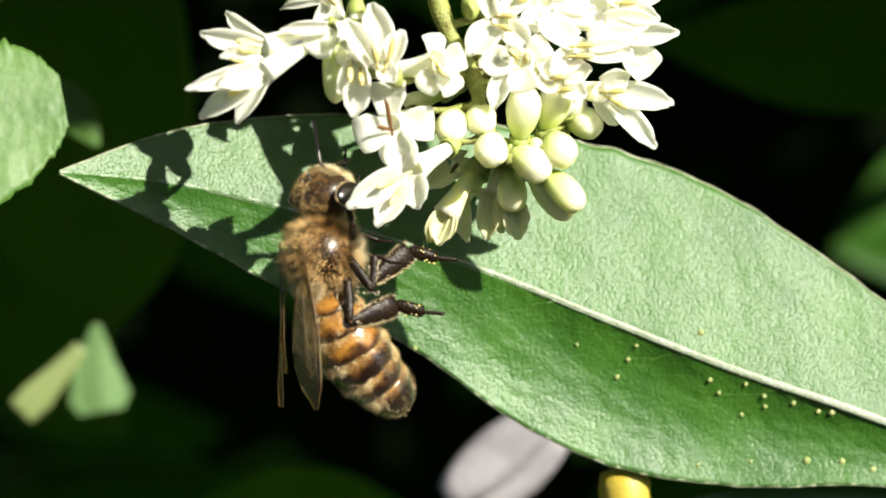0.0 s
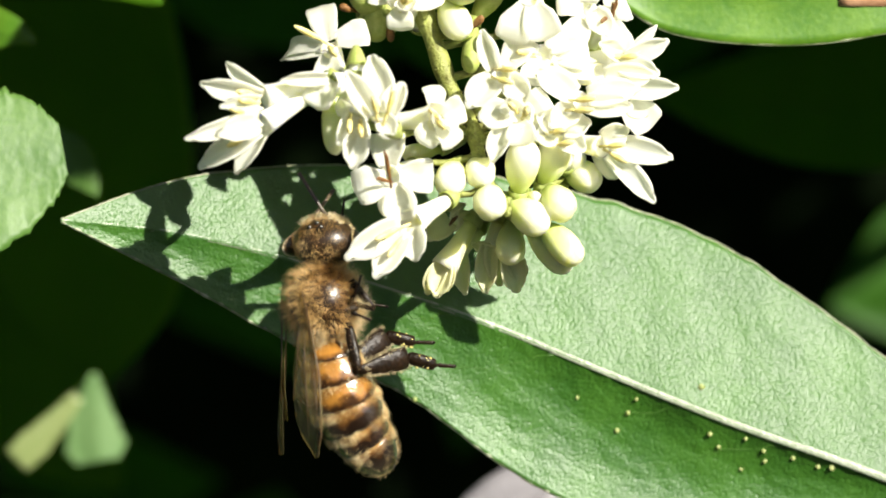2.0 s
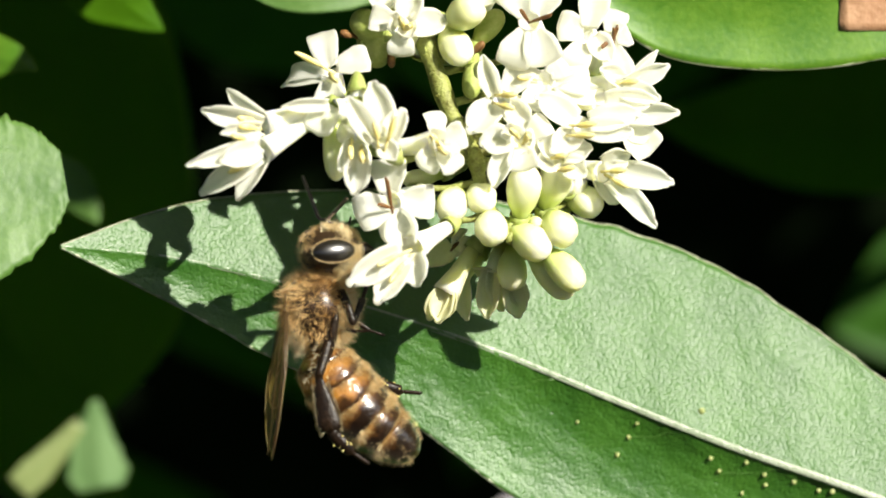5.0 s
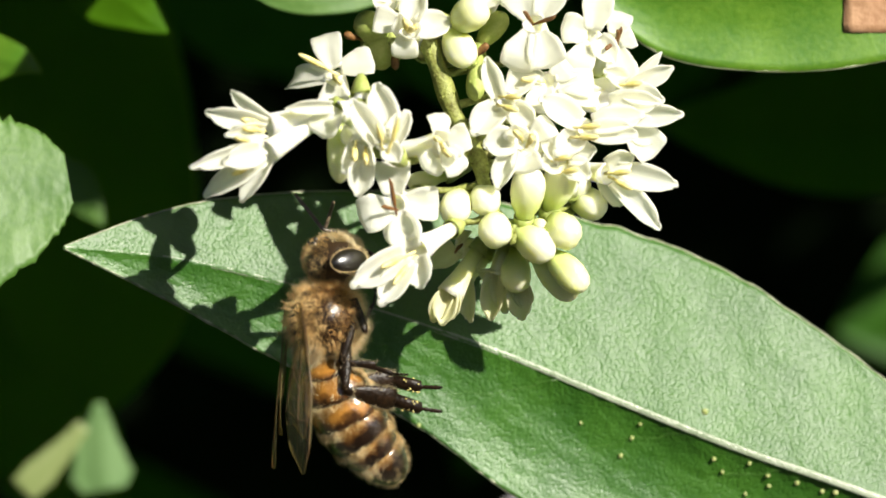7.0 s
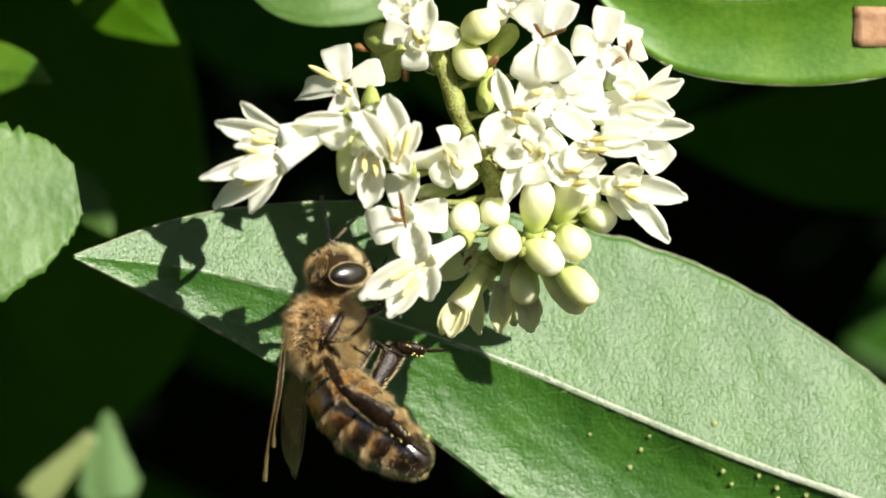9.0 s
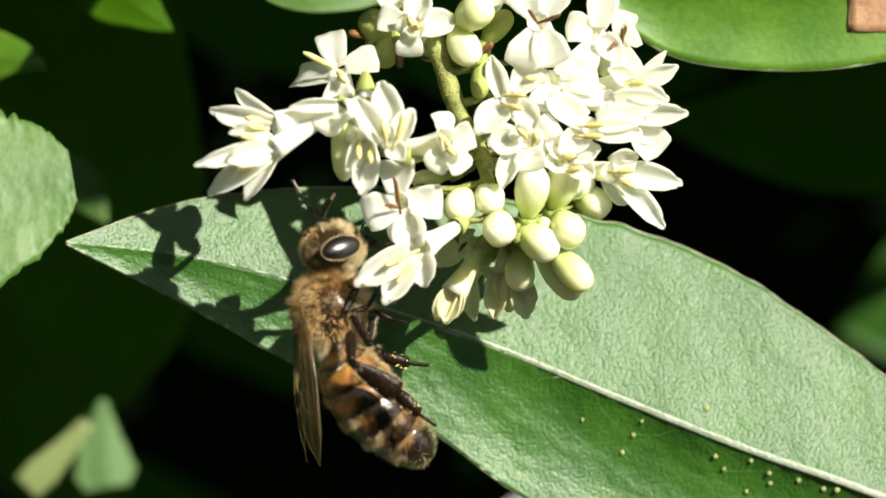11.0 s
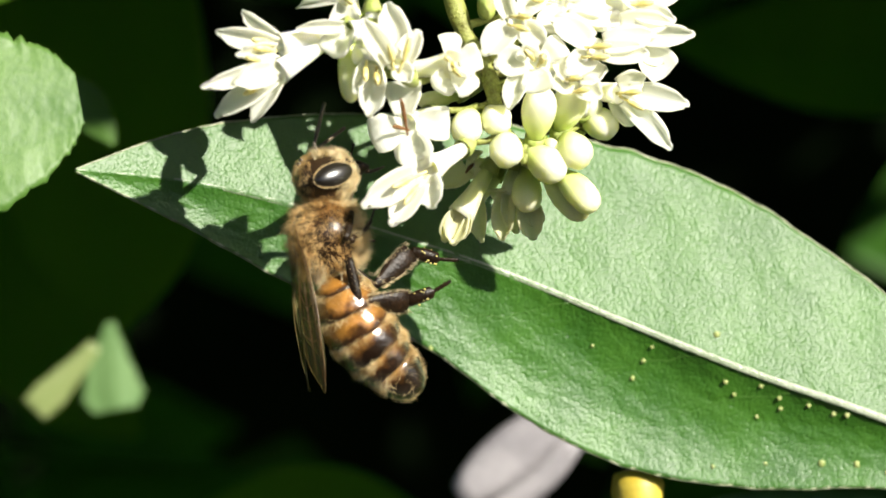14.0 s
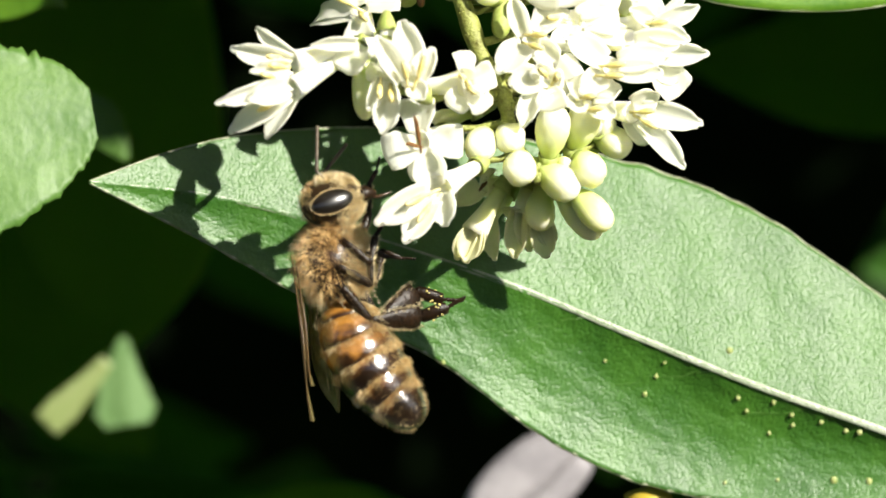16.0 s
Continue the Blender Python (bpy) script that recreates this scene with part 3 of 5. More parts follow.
def debris():
    c = at_pixel(880, 930, -50)
    ob = thing("dry_petal", "fallen pinkish-grey dry petal out of focus", "petal", S @ Matrix.Translation(c * MM))
    grid = []
    for i in range(9):
        s = i / 8
        h = 1.6 * math.sin(math.pi * (0.12 + 0.8 * s)) ** 0.7
        grid.append([Vector(((s - 0.5) * 7.2 - f * h * 0.6, 0.3 * f * f + 0.4 * s, (s - 0.5) * 5.6 + f * h * 0.95)) for f in (-1, -0.5, 0, 0.5, 1)])
    part("petal_blade", sheet(bmesh.new(), grid, 0.25), PINK, ob)
    fold = [[p * 0.78 + Vector((1.3, 0.8, -1.5)) for p in row] for row in grid]
    part("petal_fold", sheet(bmesh.new(), fold, 0.25), PINK, ob, "curled lower fold")
    c = at_pixel(1098, 1010, -14)
    ob = thing("yellow_leaf_stalk", "yellowed leaf stalk behind the large leaf", "stalk", S @ Matrix.Translation(c * MM))
    part("stalk", tube(bmesh.new(), [(-0.3, 0, 1.6), (0, 0, 0.6), (0.1, 0.1, -1.2), (0.2, 0.3, -6)], [1.1, 1.5, 1.3, 0.6], 12), YELLOW, ob)


debris()


# ---- the flowers ----
def petal_mesh(seed, length=2.5, width=1.35, cup=0.35, hook=0.25, square=False):
    """A fleshy lobe along z, hollowed, creased along its middle, with a hooded or turned-back tip; its inner face looks along -y."""
    grid = []
    n, k = 12, 8
    for i in range(n + 1):
        s = i / n
        if square:
            h = width / 2 * min(1.0, 0.45 + 0.9 * s ** 0.9)
            if s > 0.86:
                h *= 1 - 0.10 * ((s - 0.86) / 0.14) ** 2
        else:
            h = width / 2 * lerp_list([0.72, 0.86, 0.97, 1.0, 0.93, 0.74, 0.30], s)
        h = max(h, 0.09)
        row = []
        for j in range(k + 1):
            f = 2 * j / k - 1
            turn = max(0, s - 0.62)
            y = -cup * f * f * h - hook * turn ** 2 * 5 + 0.05 * math.exp(-(f * 5) ** 2) * (1 - s)
            y += 0.10 * noise.noise(Vector((f * 1.3, s * 2.6, seed))) + 0.03 * noise.noise(Vector((f * 4, s * 7, seed + 9)))
            tip = 0.10 * length * (1 - f * f) * s ** 6 if not square else 0.05 * length * (1 - abs(f)) * s ** 8
            wob = 1 + 0.08 * noise.noise(Vector((s * 3, seed, 1.5 if f > 0 else 4.5))) * abs(f)
            row.append(Vector((f * h * wob, y, s * length + tip - (0.25 * hook ** 2 * turn if square else 0))))
        grid.append(row)
    return mesh_of(sheet(bmesh.new(), grid, 0.09), "petal", PETAL)


# lobes by shape, each drawn once and stretched to its own length and width
LOBES = {
    "P": [petal_mesh(k, 2.5, 1.3, c, h) for k, c, h in ((1, 0.9, 0.2), (2, 0.8, 0.05), (3, 1.1, 0.15), (4, 0.7, 0.25))],
    "N": [petal_mesh(k, 2.5, 1.3, c, h) for k, c, h in ((11, 1.1, 0.1), (12, 1.0, 0.2), (13, 1.2, 0.0), (14, 0.9, -0.1))],
    "B": [petal_mesh(k, 2.5, 1.3, c, h, True) for k, c, h in ((5, 0.35, -0.5), (6, 0.5, -0.4), (7, 0.3, -0.6), (8, 0.6, -0.2))],
}
LOBES_CREAM_SHADE = {}
for key, lobes in LOBES.items():
    LOBES_CREAM_SHADE[key] = [me.copy() for me in lobes]
    for me in LOBES_CREAM_SHADE[key]:
        me.materials[0] = PETAL_CREAM_SHADE
CUP = mesh_of(turned(bmesh.new(), [(-0.5, 0.16), (-0.2, 0.34), (0.25, 0.50), (0.62, 0.55), (0.60, 0.49), (0.2, 0.40)], 12), "calyx", CALYX)


def stamen_mesh():
    """A short pale thread with a long two-celled anther, one millimetre and a half in all."""
    bm = tube(bmesh.new(), [(0, 0, -0.3), (0.02, 0, 0.2), (0.05, 0, 0.5)], [0.09, 0.08, 0.06], 6)
    for y in (-0.1, 0.1):
        ball(bm, (0.05, y, 0.9), (0.17, 0.15, 0.62), 10, 8)
    for v in bm.verts:
        v.co += v.co.normalized() * 0.05 * noise.noise(v.co * 4)
    return bm


STAMEN = mesh_of(stamen_mesh(), "stamen", ANTHER)
STAMEN_OLD = mesh_of(tube(bmesh.new(), [(0, 0, -0.3), (0.04, 0.03, 0.2), (0.1, 0.1, 0.7), (0.16, 0.12, 1.2), (0.1, 0.05, 1.5)], [0.08, 0.12, 0.19, 0.17, 0.08], 7, True, 0.6), "stamen", BROWN)
HOME = at_pixel(760, 60, -1)
cluster = thing("flower_cluster", "white privet flower cluster with cream buds on a green stem", "flower", S @ Matrix.Translation(HOME * MM))
STALKS = []


def lay(p, way, face):
    """A pose at p (mm) whose z axis points along way and whose -y axis looks towards face."""
    z = Vector(way).normalized()
    y = -(Vector(face) - z * z.dot(Vector(face)))
    y = y.normalized() if y.length > 1e-4 else z.orthogonal().normalized()
    m = Matrix((y.cross(z), y, z)).transposed().to_4x4()
    m.translation = Vector(p) * MM
    return m


def bloom(base, mouth, petals, stamens=(), r=0.62, old=False, cream_shade=False):
    """A flower whose tube runs from base to mouth. Petals: where each one roots and ends, its width and its shape;
    stamens: root and tip.
    All places are pixels of the camera's view, each with a depth."""
    b, m = at_pixel(*base) - HOME, at_pixel(*mouth) - HOME
    length, axis = (m - b).length, (m - b).normalized()
    here = along(b, axis, (0.1, -0.3, 1))
    prof = [(0, 0.30), (0.25, 0.40), (0.6, 0.5), (0.88, 0.9 * r), (1.0, r), (0.98, 0.8 * r), (0.88, 0.5 * r), (0.84, 0.06)]
    ob = part("flower", turned(bmesh.new(), [(z * length, q) for z, q in prof], 14), TUBE_CREAM_SHADE if cream_shade else TUBE, cluster, "faded white flower with brown stamens" if old else "half-open flower, bud cream with a warm shade tone" if cream_shade else "open white four-lobed flower", here)
    part("calyx", CUP, CALYX, ob, "green calyx cup")
    back = here.inverted()
    for k, (ra, rb, rw, ta, tb, tw, width, shape) in enumerate(petals):
        p, q = at_pixel(ra, rb, rw) - HOME, at_pixel(ta, tb, tw) - HOME
        p = p.lerp(m - axis * 0.15, 0.3)
        size = Matrix.Diagonal((width / 34 / 1.3, max(0.8, width / 34 / 1.5), (q - p).length / 2.62, 1))
        lobe = (LOBES_CREAM_SHADE if cream_shade else LOBES)[shape][(k + len(STALKS)) % 4]
        part("petal", lobe, PETAL, ob, "", back @ lay(p, q - p, axis * 0.6 + Vector((0, -0.7, 0.1))) @ size)
    for ra, rb, rw, ta, tb, tw in stamens:
        p, q = at_pixel(ra, rb, rw) - HOME, at_pixel(ta, tb, tw) - HOME
        thin = 0.65 if old else 1
        size = Matrix.Diagonal((thin, thin, (q - p).length / 1.5, 1))
        part("stamen", STAMEN_OLD if old else STAMEN, ANTHER, ob, "withered brown stamen" if old else "pale yellow stamen", back @ lay(p, q - p, (0, -1, 0)) @ size)
    STALKS.append(b - axis * 0.4)
    return ob


def bud(a, b, w, axis, length, r, mat, neck=0.5, label="closed cream-white bud"):
    """A closed bud centred on a pixel of the camera's view, its tip along axis."""
    z = Vector((axis[0], -axis[2], -axis[1])).normalized()
    c = at_pixel(a, b, w) - HOME
    prof = [(-length * 0.5 - 0.7, r * neck * 0.8), (-length * 0.5, r * neck), (-length * 0.3, r * 0.82), (-length * 0.08, r * 0.98), (length * 0.15, r), (length * 0.33, r * 0.86), (length * 0.43, r * 0.6), (length * 0.48, r * 0.34), (length * 0.5, r * 0.08)]
    bm = turned(bmesh.new(), prof, 24)
    for v in bm.verts:
        # four seams where the folded lobes meet
        ang = math.atan2(v.co.y, v.co.x)
        f = 1 - 0.10 * abs(math.cos(2 * ang)) ** 10 * max(0, min(1, 0.5 + v.co.z / length * 1.4))
        f *= 1 + 0.05 * noise.noise(Vector((v.co.x * 1.2, v.co.y * 1.2, v.co.z + a)))
        v.co.x *= f
        v.co.y *= f
    ob = part("bud", bm, mat, cluster, label, along(c, z, (0.2, -0.4, 1)) @ pose(0, 0, 0, 0, 0, a * 7 % 90))
    part("calyx", CUP, CALYX, ob, "green calyx cup", Matrix.Translation(Vector((0, 0, -length * 0.5 - 0.75)) * MM) @ Matrix.Scale(max(0.7, r * neck / 0.45), 4))
    STALKS.append(c - z * (length * 0.5 + 1.0))
    return ob


def spray_flowers():
    """The flowers on the side stalk and the low front ones."""
    bloom((600, 172, 2.8), (468, 205, 4.3), ((472, 190, 4.3, 405, 146, 3.5, 26, "N"), (460, 205, 4.6, 361, 181, 4.9, 38, "N"), (452, 222, 4.8, 394, 222, 6.1, 28, "N")),
          ((455, 203, 4.9, 420, 197, 5.7), (455, 215, 4.9, 424, 212, 5.8)))
    bloom((560, 195, 3.3), (468, 252, 4.7), ((455, 240, 5, 334, 278, 6.3, 32, "N"), (455, 268, 4.5, 357, 328, 4.3, 38, "N"), (472, 262, 4, 419, 338, 4, 36, "N"), (450, 250, 5.5, 390, 272, 6.1, 42, "P")),
          ((440, 235, 5.7, 408, 228, 6.3), (440, 278, 4.9, 404, 294, 4.9)), 0.66)
    bloom((606, 172, 0.2), (585, 116, 0.8), ((582, 98, 0.7, 566, 36, -0.2, 54, "B"), (600, 104, 0.8, 656, 95, 0.9, 58, "B"), (572, 125, 0.8, 500, 120, -0.8, 52, "B"), (583, 135, 1.1, 584, 190, 1.8, 54, "B")),
          ((582, 112, 1.1, 521, 81, 1.6), (585, 120, 1.1, 597, 129, 2.0)))
    bloom((645, 172, 3.4), (595, 182, 3.8), ((590, 175, 3.8, 560, 224, 4.4, 58, "B"), (570, 170, 4, 501, 177, 4.8, 24, "N"), (600, 185, 3.6, 622, 230, 3.4, 50, "B")))
    bloom((700, 268, 3.3), (676, 234, 4.7), ((688, 215, 4.8, 660, 136, 4, 50, "P"), (695, 235, 5, 715, 182, 4.8, 40, "P"), (657, 235, 5, 615, 162, 5.4, 40, "P"), (680, 250, 5.1, 700, 272, 5.6, 36, "P")),
          ((682, 245, 5.3, 699, 192, 5.8), (668, 242, 5.3, 660, 205, 5.9)))
    bloom((632, 132, 3.1), (633, 240, 3.9), ((620, 238, 4.1, 600, 289, 4.7, 34, "P"), (635, 266, 4.3, 626, 330, 4.3, 44, "P"), (648, 248, 4.3, 658, 276, 5.5, 34, "P"), (612, 230, 3.9, 603, 206, 4.3, 30, "P")),
          ((622, 240, 4.5, 621, 268, 5.3), (640, 250, 4.5, 643, 274, 5.4)))
    bloom((665, 252, 1.6), (776, 243, 2.8), ((775, 226, 2.9, 769, 184, 3, 42, "B"), (788, 236, 2.9, 824, 224, 3, 46, "B"), (782, 260, 3, 806, 288, 3.4, 48, "B"), (765, 258, 3, 750, 284, 3.6, 46, "B"), (766, 240, 3.2, 760, 216, 4, 34, "P"), (790, 246, 3.2, 800, 268, 4.1, 34, "P")),
          ((774, 242, 3.4, 762, 230, 4.2), (776, 248, 3.4, 789, 258, 4.2)), 0.8)
    bloom((742, 325, 0.2), (692, 346, 2.6), ((688, 324, 2.6, 690, 268, 2.4, 60, "B"), (682, 352, 2.8, 630, 368, 3.2, 62, "B"), (708, 345, 2.6, 771, 345, 2.4, 56, "B"), (695, 362, 2.8, 700, 415, 3, 56, "B")),
          ((692, 358, 3.1, 679, 302, 4), (692, 356, 3.1, 668, 353, 4)), old=True)
    bloom((802, 384, 0.5), (728, 428, 3.2), ((715, 425, 3.2, 708, 360, 2.8, 58, "P"), (732, 440, 3.5, 737, 494, 3.6, 50, "P"), (704, 438, 3.5, 616, 490, 4.2, 48, "P"), (710, 458, 3.6, 666, 524, 4.3, 46, "P")),
          ((716, 435, 3.5, 666, 460, 4.6), (722, 447, 3.6, 688, 490, 4.7)), 0.78)
    # pendent, half open, on the shaded underside
    bloom((856, 420, -4.4), (804, 424, -3.8), ((798, 428, -3.8, 760, 458, -3.6, 44, "P"), (800, 408, -3.6, 824, 396, -3.2, 24, "N")), ((798, 430, -3.4, 806, 414, -3),), old=True, cream_shade=True)
    bloom((846, 414, -2.6), (787, 508, -2.2), ((783, 500, -2.2, 757, 553, -2.2, 34, "P"), (788, 500, -1.9, 775, 559, -1.8, 42, "P"), (800, 500, -2.2, 792, 548, -2.2, 34, "P")), r=0.76, cream_shade=True)
    bloom((858, 425, -4.2), (818, 476, -3.8), ((816, 466, -3.8, 823, 553, -3.8, 38, "N"),), r=0.45, cream_shade=True)
    bloom((890, 412, -3.6), (872, 474, -3.4), ((868, 462, -3.2, 860, 549, -3.4, 40, "N"), (877, 464, -3.2, 887, 537, -3.4, 36, "N"), (862, 462, -3.4, 836, 464, -3.2, 20, "N")), r=0.55, cream_shade=True)
    bloom((905, 425, -3.2), (908, 492, -3.0), ((905, 485, -2.8, 915, 550, -3, 42, "P"), (915, 485, -3.2, 925, 530, -3.2, 34, "P")), r=0.6, cream_shade=True)


def head_flowers():
    """The crowded flowers on the main stem."""
    bloom((945, 180, -3), (886, 166, 0.2), ((874, 152, 0.2, 855, 89, 0.4, 34, "N"), (874, 178, 0.3, 830, 224, 0.8, 52, "P"), (900, 152, 0.2, 930, 104, 0, 50, "B"), (903, 184, 0.3, 940, 205, 0.6, 44, "P")),
          ((882, 157, 0.6, 914, 154, 1.2), (878, 172, 0.6, 910, 179, 1.2)))
    bloom((965, 275, -3), (918, 236, 0.9), ((897, 234, 0.9, 850, 243, 1.0, 52, "P"), (892, 258, 0.8, 873, 319, 1.1, 38, "N"), (922, 255, 1, 926, 288, 1.5, 52, "B"), (940, 228, 1, 968, 202, 1.2, 46, "B"), (905, 225, 1, 902, 205, 1.4, 40, "P")),
          ((915, 232, 1.2, 903, 220, 1.9), (926, 242, 1.2, 934, 224, 1.9)), 0.85)
    bloom((965, 70, -4), (938, 26, 0), ((930, 48, 0.1, 903, 107, 0.6, 60, "B"), (950, 50, 0.1, 967, 102, 0.6, 62, "B"), (930, 12, 0, 902, -38, -0.2, 60, "B"), (958, 14, 0, 978, -40, -0.2, 56, "B")),
          ((935, 26, 0.5, 919, 8, 1.1), (942, 27, 0.5, 976, 12, 1.1)), old=True)
    bloom((1015, 100, -4.2), (1038, 50, -1.2), ((1032, 40, -1.2, 990, 34, -0.8, 54, "B"), (1036, 66, -1, 1008, 116, -0.4, 54, "B"), (1046, 34, -1.2, 1056, -24, -1.4, 52, "B"), (1052, 58, -1.2, 1080, 96, -1.2, 44, "P")))
    bloom((1046, 120, -4.6), (1080, 60, -1.8), ((1083, 42, -1.8, 1094, 4, -2, 48, "B"), (1094, 58, -1.8, 1116, 48, -1.8, 46, "B"), (1084, 76, -1.6, 1100, 128, -0.8, 52, "B"), (1068, 62, -1.7, 1042, 72, -1.4, 46, "B")),
          ((1080, 66, -1.3, 1091, 34, -0.8), (1082, 60, -1.3, 1068, 76, -0.8), (1086, 66, -1.3, 1084, 40, -0.7)), old=True)
    bloom((985, 145, -3.6), (1096, 140, -1.4), ((1112, 130, -1.6, 1163, 81, -2, 20, "N"), (1115, 140, -1.4, 1182, 107, -1.4, 34, "N"), (1100, 152, -1, 1166, 166, -0.6, 40, "P"), (1096, 130, -1.2, 1062, 112, -0.4, 36, "P")),
          ((1092, 137, -0.8, 1130, 131, -0.4),), 0.7)
    bloom((965, 165, -3.4), (1062, 168, -1.0), ((1075, 172, -0.8, 1158, 168, -0.6, 44, "P"), (1050, 155, -0.9, 985, 148, -0.2, 40, "P")), r=0.66)
    bloom((950, 262, -3), (1030, 214, 0.2), ((1048, 204, 0.2, 1130, 190, 0.2, 44, "P"), (1045, 226, 0.3, 1118, 226, 0.4, 46, "P"), (1015, 200, 0.3, 948, 162, 0.8, 50, "P"), (1015, 228, 0.3, 975, 258, 0.8, 44, "P")),
          ((1010, 212, 0.7, 1056, 206, 1.2), (1010, 229, 0.7, 1052, 227, 1.2)))
    bloom((1030, 215, -4.2), (1108, 205, -2), ((1112, 192, -2, 1199, 190, -1.6, 38, "N"), (1108, 222, -2, 1152, 262, -1.6, 64, "B"), (1112, 210, -2.2, 1150, 238, -2.2, 54, "P")))
    bloom((990, 285, -4.2), (1068, 294, -1.8), ((1090, 292, -1.8, 1188, 314, -1.6, 46, "N"), (1083, 315, -1.7, 1156, 390, -1.4, 40, "N"), (1052, 302, -2.6, 1092, 348, -3.2, 44, "P"), (1068, 276, -1.7, 1112, 262, -1.6, 40, "P")),
          ((1070, 293, -1.1, 1108, 288, -0.6), (1076, 302, -1.1, 1112, 320, -0.6)))
    bloom((1005, 335, -3), (990, 272, 0), ((1000, 262, 0.2, 1046, 252, 0.3, 46, "P"), (982, 255, 0.3, 952, 222, 0.8, 42, "P"), (998, 285, 0.3, 1036, 300, 0.4, 44, "P"), (975, 280, 0.3, 948, 282, 0.8, 40, "P")),
          ((974, 269, 0.6, 1002, 261, 1.1), (984, 291, 0.6, 1016, 283, 1.1)))
    bloom((985, 165, -3.6), (962, 132, -0.4), ((950, 126, -0.4, 902, 118, 0, 46, "B"), (978, 130, -0.4, 1045, 132, -0.2, 50, "B"), (956, 142, -0.3, 945, 184, 0.3, 50, "B"), (975, 120, -0.4, 1002, 100, -0.3, 44, "B")),
          ((950, 130, 0, 915, 128, 0.4),))
    # above
    bloom((745, 85, -3.4), (714, 32, 0), ((712, 52, 0.1, 708, 82, 0.6, 48, "B"), (698, 26, 0.1, 654, 18, 0, 46, "B"), (724, 18, 0, 736, -36, -0.2, 46, "P"), (734, 40, 0, 790, 24, -0.4, 50, "P"), (704, 34, 0.2, 700, 8, 0.9, 36, "P"), (724, 36, 0.2, 730, 56, 0.9, 36, "P")),
          ((712, 36, 0.4, 708, 20, 1.2), (716, 40, 0.4, 728, 30, 1.2)), 0.8)
    bloom((720, 0, -3.4), (684, -22, -1.0), ((684, -20, -1, 655, -44, -1, 44, "B"), (680, -12, -1, 668, 8, -0.8, 44, "P"), (696, -30, -1, 705, -60, -1, 44, "P")))
    bloom((850, 20, -4), (872, -40, -1.2), ((868, -34, -1.2, 850, 0, -0.8, 46, "P"), (884, -30, -1.2, 905, -5, -1.2, 46, "P"), (872, -50, -1.2, 860, -90, -1.2, 46, "P"), (884, -50, -1.2, 920, -80, -1.2, 46, "P")))


def buds():
    for a, b, w, axis, length, r, mat in (
            (800, 350, 0.0, (-0.25, 0.45, 0.8), 2.2, 0.86, BUD_WHITE), (850, 338, -0.2, (0.1, 0.2, 1), 2.2, 0.84, BUD_WHITE), (868, 392, 0.6, (0.0, 0.4, 0.9), 2.3, 0.88, BUD_WHITE),
            (940, 418, -0.2, (0.72, 0.5, 0.45), 2.3, 0.92, BUD_WHITE), (988, 394, -0.3, (0.3, 0.45, 0.8), 2.2, 0.92, BUD), (997, 468, -0.4, (0.62, 0.66, 0.4), 2.7, 0.84, BUD),
            (976, 480, -1.2, (0.66, 0.70, 0.2), 2.9, 0.76, BUD), (926, 324, 0.2, (0.12, -0.85, 0.5), 2.8, 0.92, BUD_WHITE), (980, 314, -0.8, (0.3, -0.8, 0.5), 2.7, 0.9, BUD_WHITE)):
        bud(a, b, w, axis, length, r, mat)
    for a, b, w, axis, length, r, mat in (
            (1034, 346, -3.0, (0.75, 0.35, 0.55), 2.1, 0.84, BUD_WHITE), (1016, 322, -2.8, (0.3, -0.7, 0.6), 1.8, 0.6, BUD_WHITE), (947, 384, -0.6, (0.5, 0.2, 0.8), 0.9, 0.36, BUD),
            (905, 468, -2.4, (0.0, 0.9, 0.4), 2.2, 0.8, BUD), (742, 304, -2.6, (-0.95, 0.15, 0.2), 1.8, 0.5, BUD), (806, 70, -0.8, (0.35, 0.7, 0.45), 2.3, 0.86, BUD_WHITE),
            (824, 12, -0.2, (0.5, -0.3, 0.7), 2.4, 0.9, BUD), (592, 250, 3.6, (0.05, 0.98, 0.15), 3.4, 0.62, BUD), (652, 36, -2.4, (-0.45, -0.5, 0.3), 2.2, 0.8, CALYX), (668, 76, -2.4, (-0.1, 0.85, 0.3), 2.0, 0.72, CALYX),
            (836, 128, -1.4, (-0.1, 0.95, 0.3), 2.2, 0.55, CALYX), (866, 36, -1.8, (0.5, -0.6, 0.3), 2.2, 0.6, CALYX)):
        bud(a, b, w, axis, length, r, mat)
    bud(614, 48, -2.2, (-0.8, -0.2, 0.3), 0.8, 0.22, BROWN, 0.5, "shrivelled brown bud")
    bud(692, 92, -2.0, (0.1, 0.9, 0.2), 1.0, 0.22, BROWN, 0.5, "shrivelled brown bud")
    bud(848, 72, -0.6, (0.5, -0.5, 0.3), 0.8, 0.22, BROWN, 0.5, "shrivelled brown bud")


spray_flowers()
head_flowers()
buds()


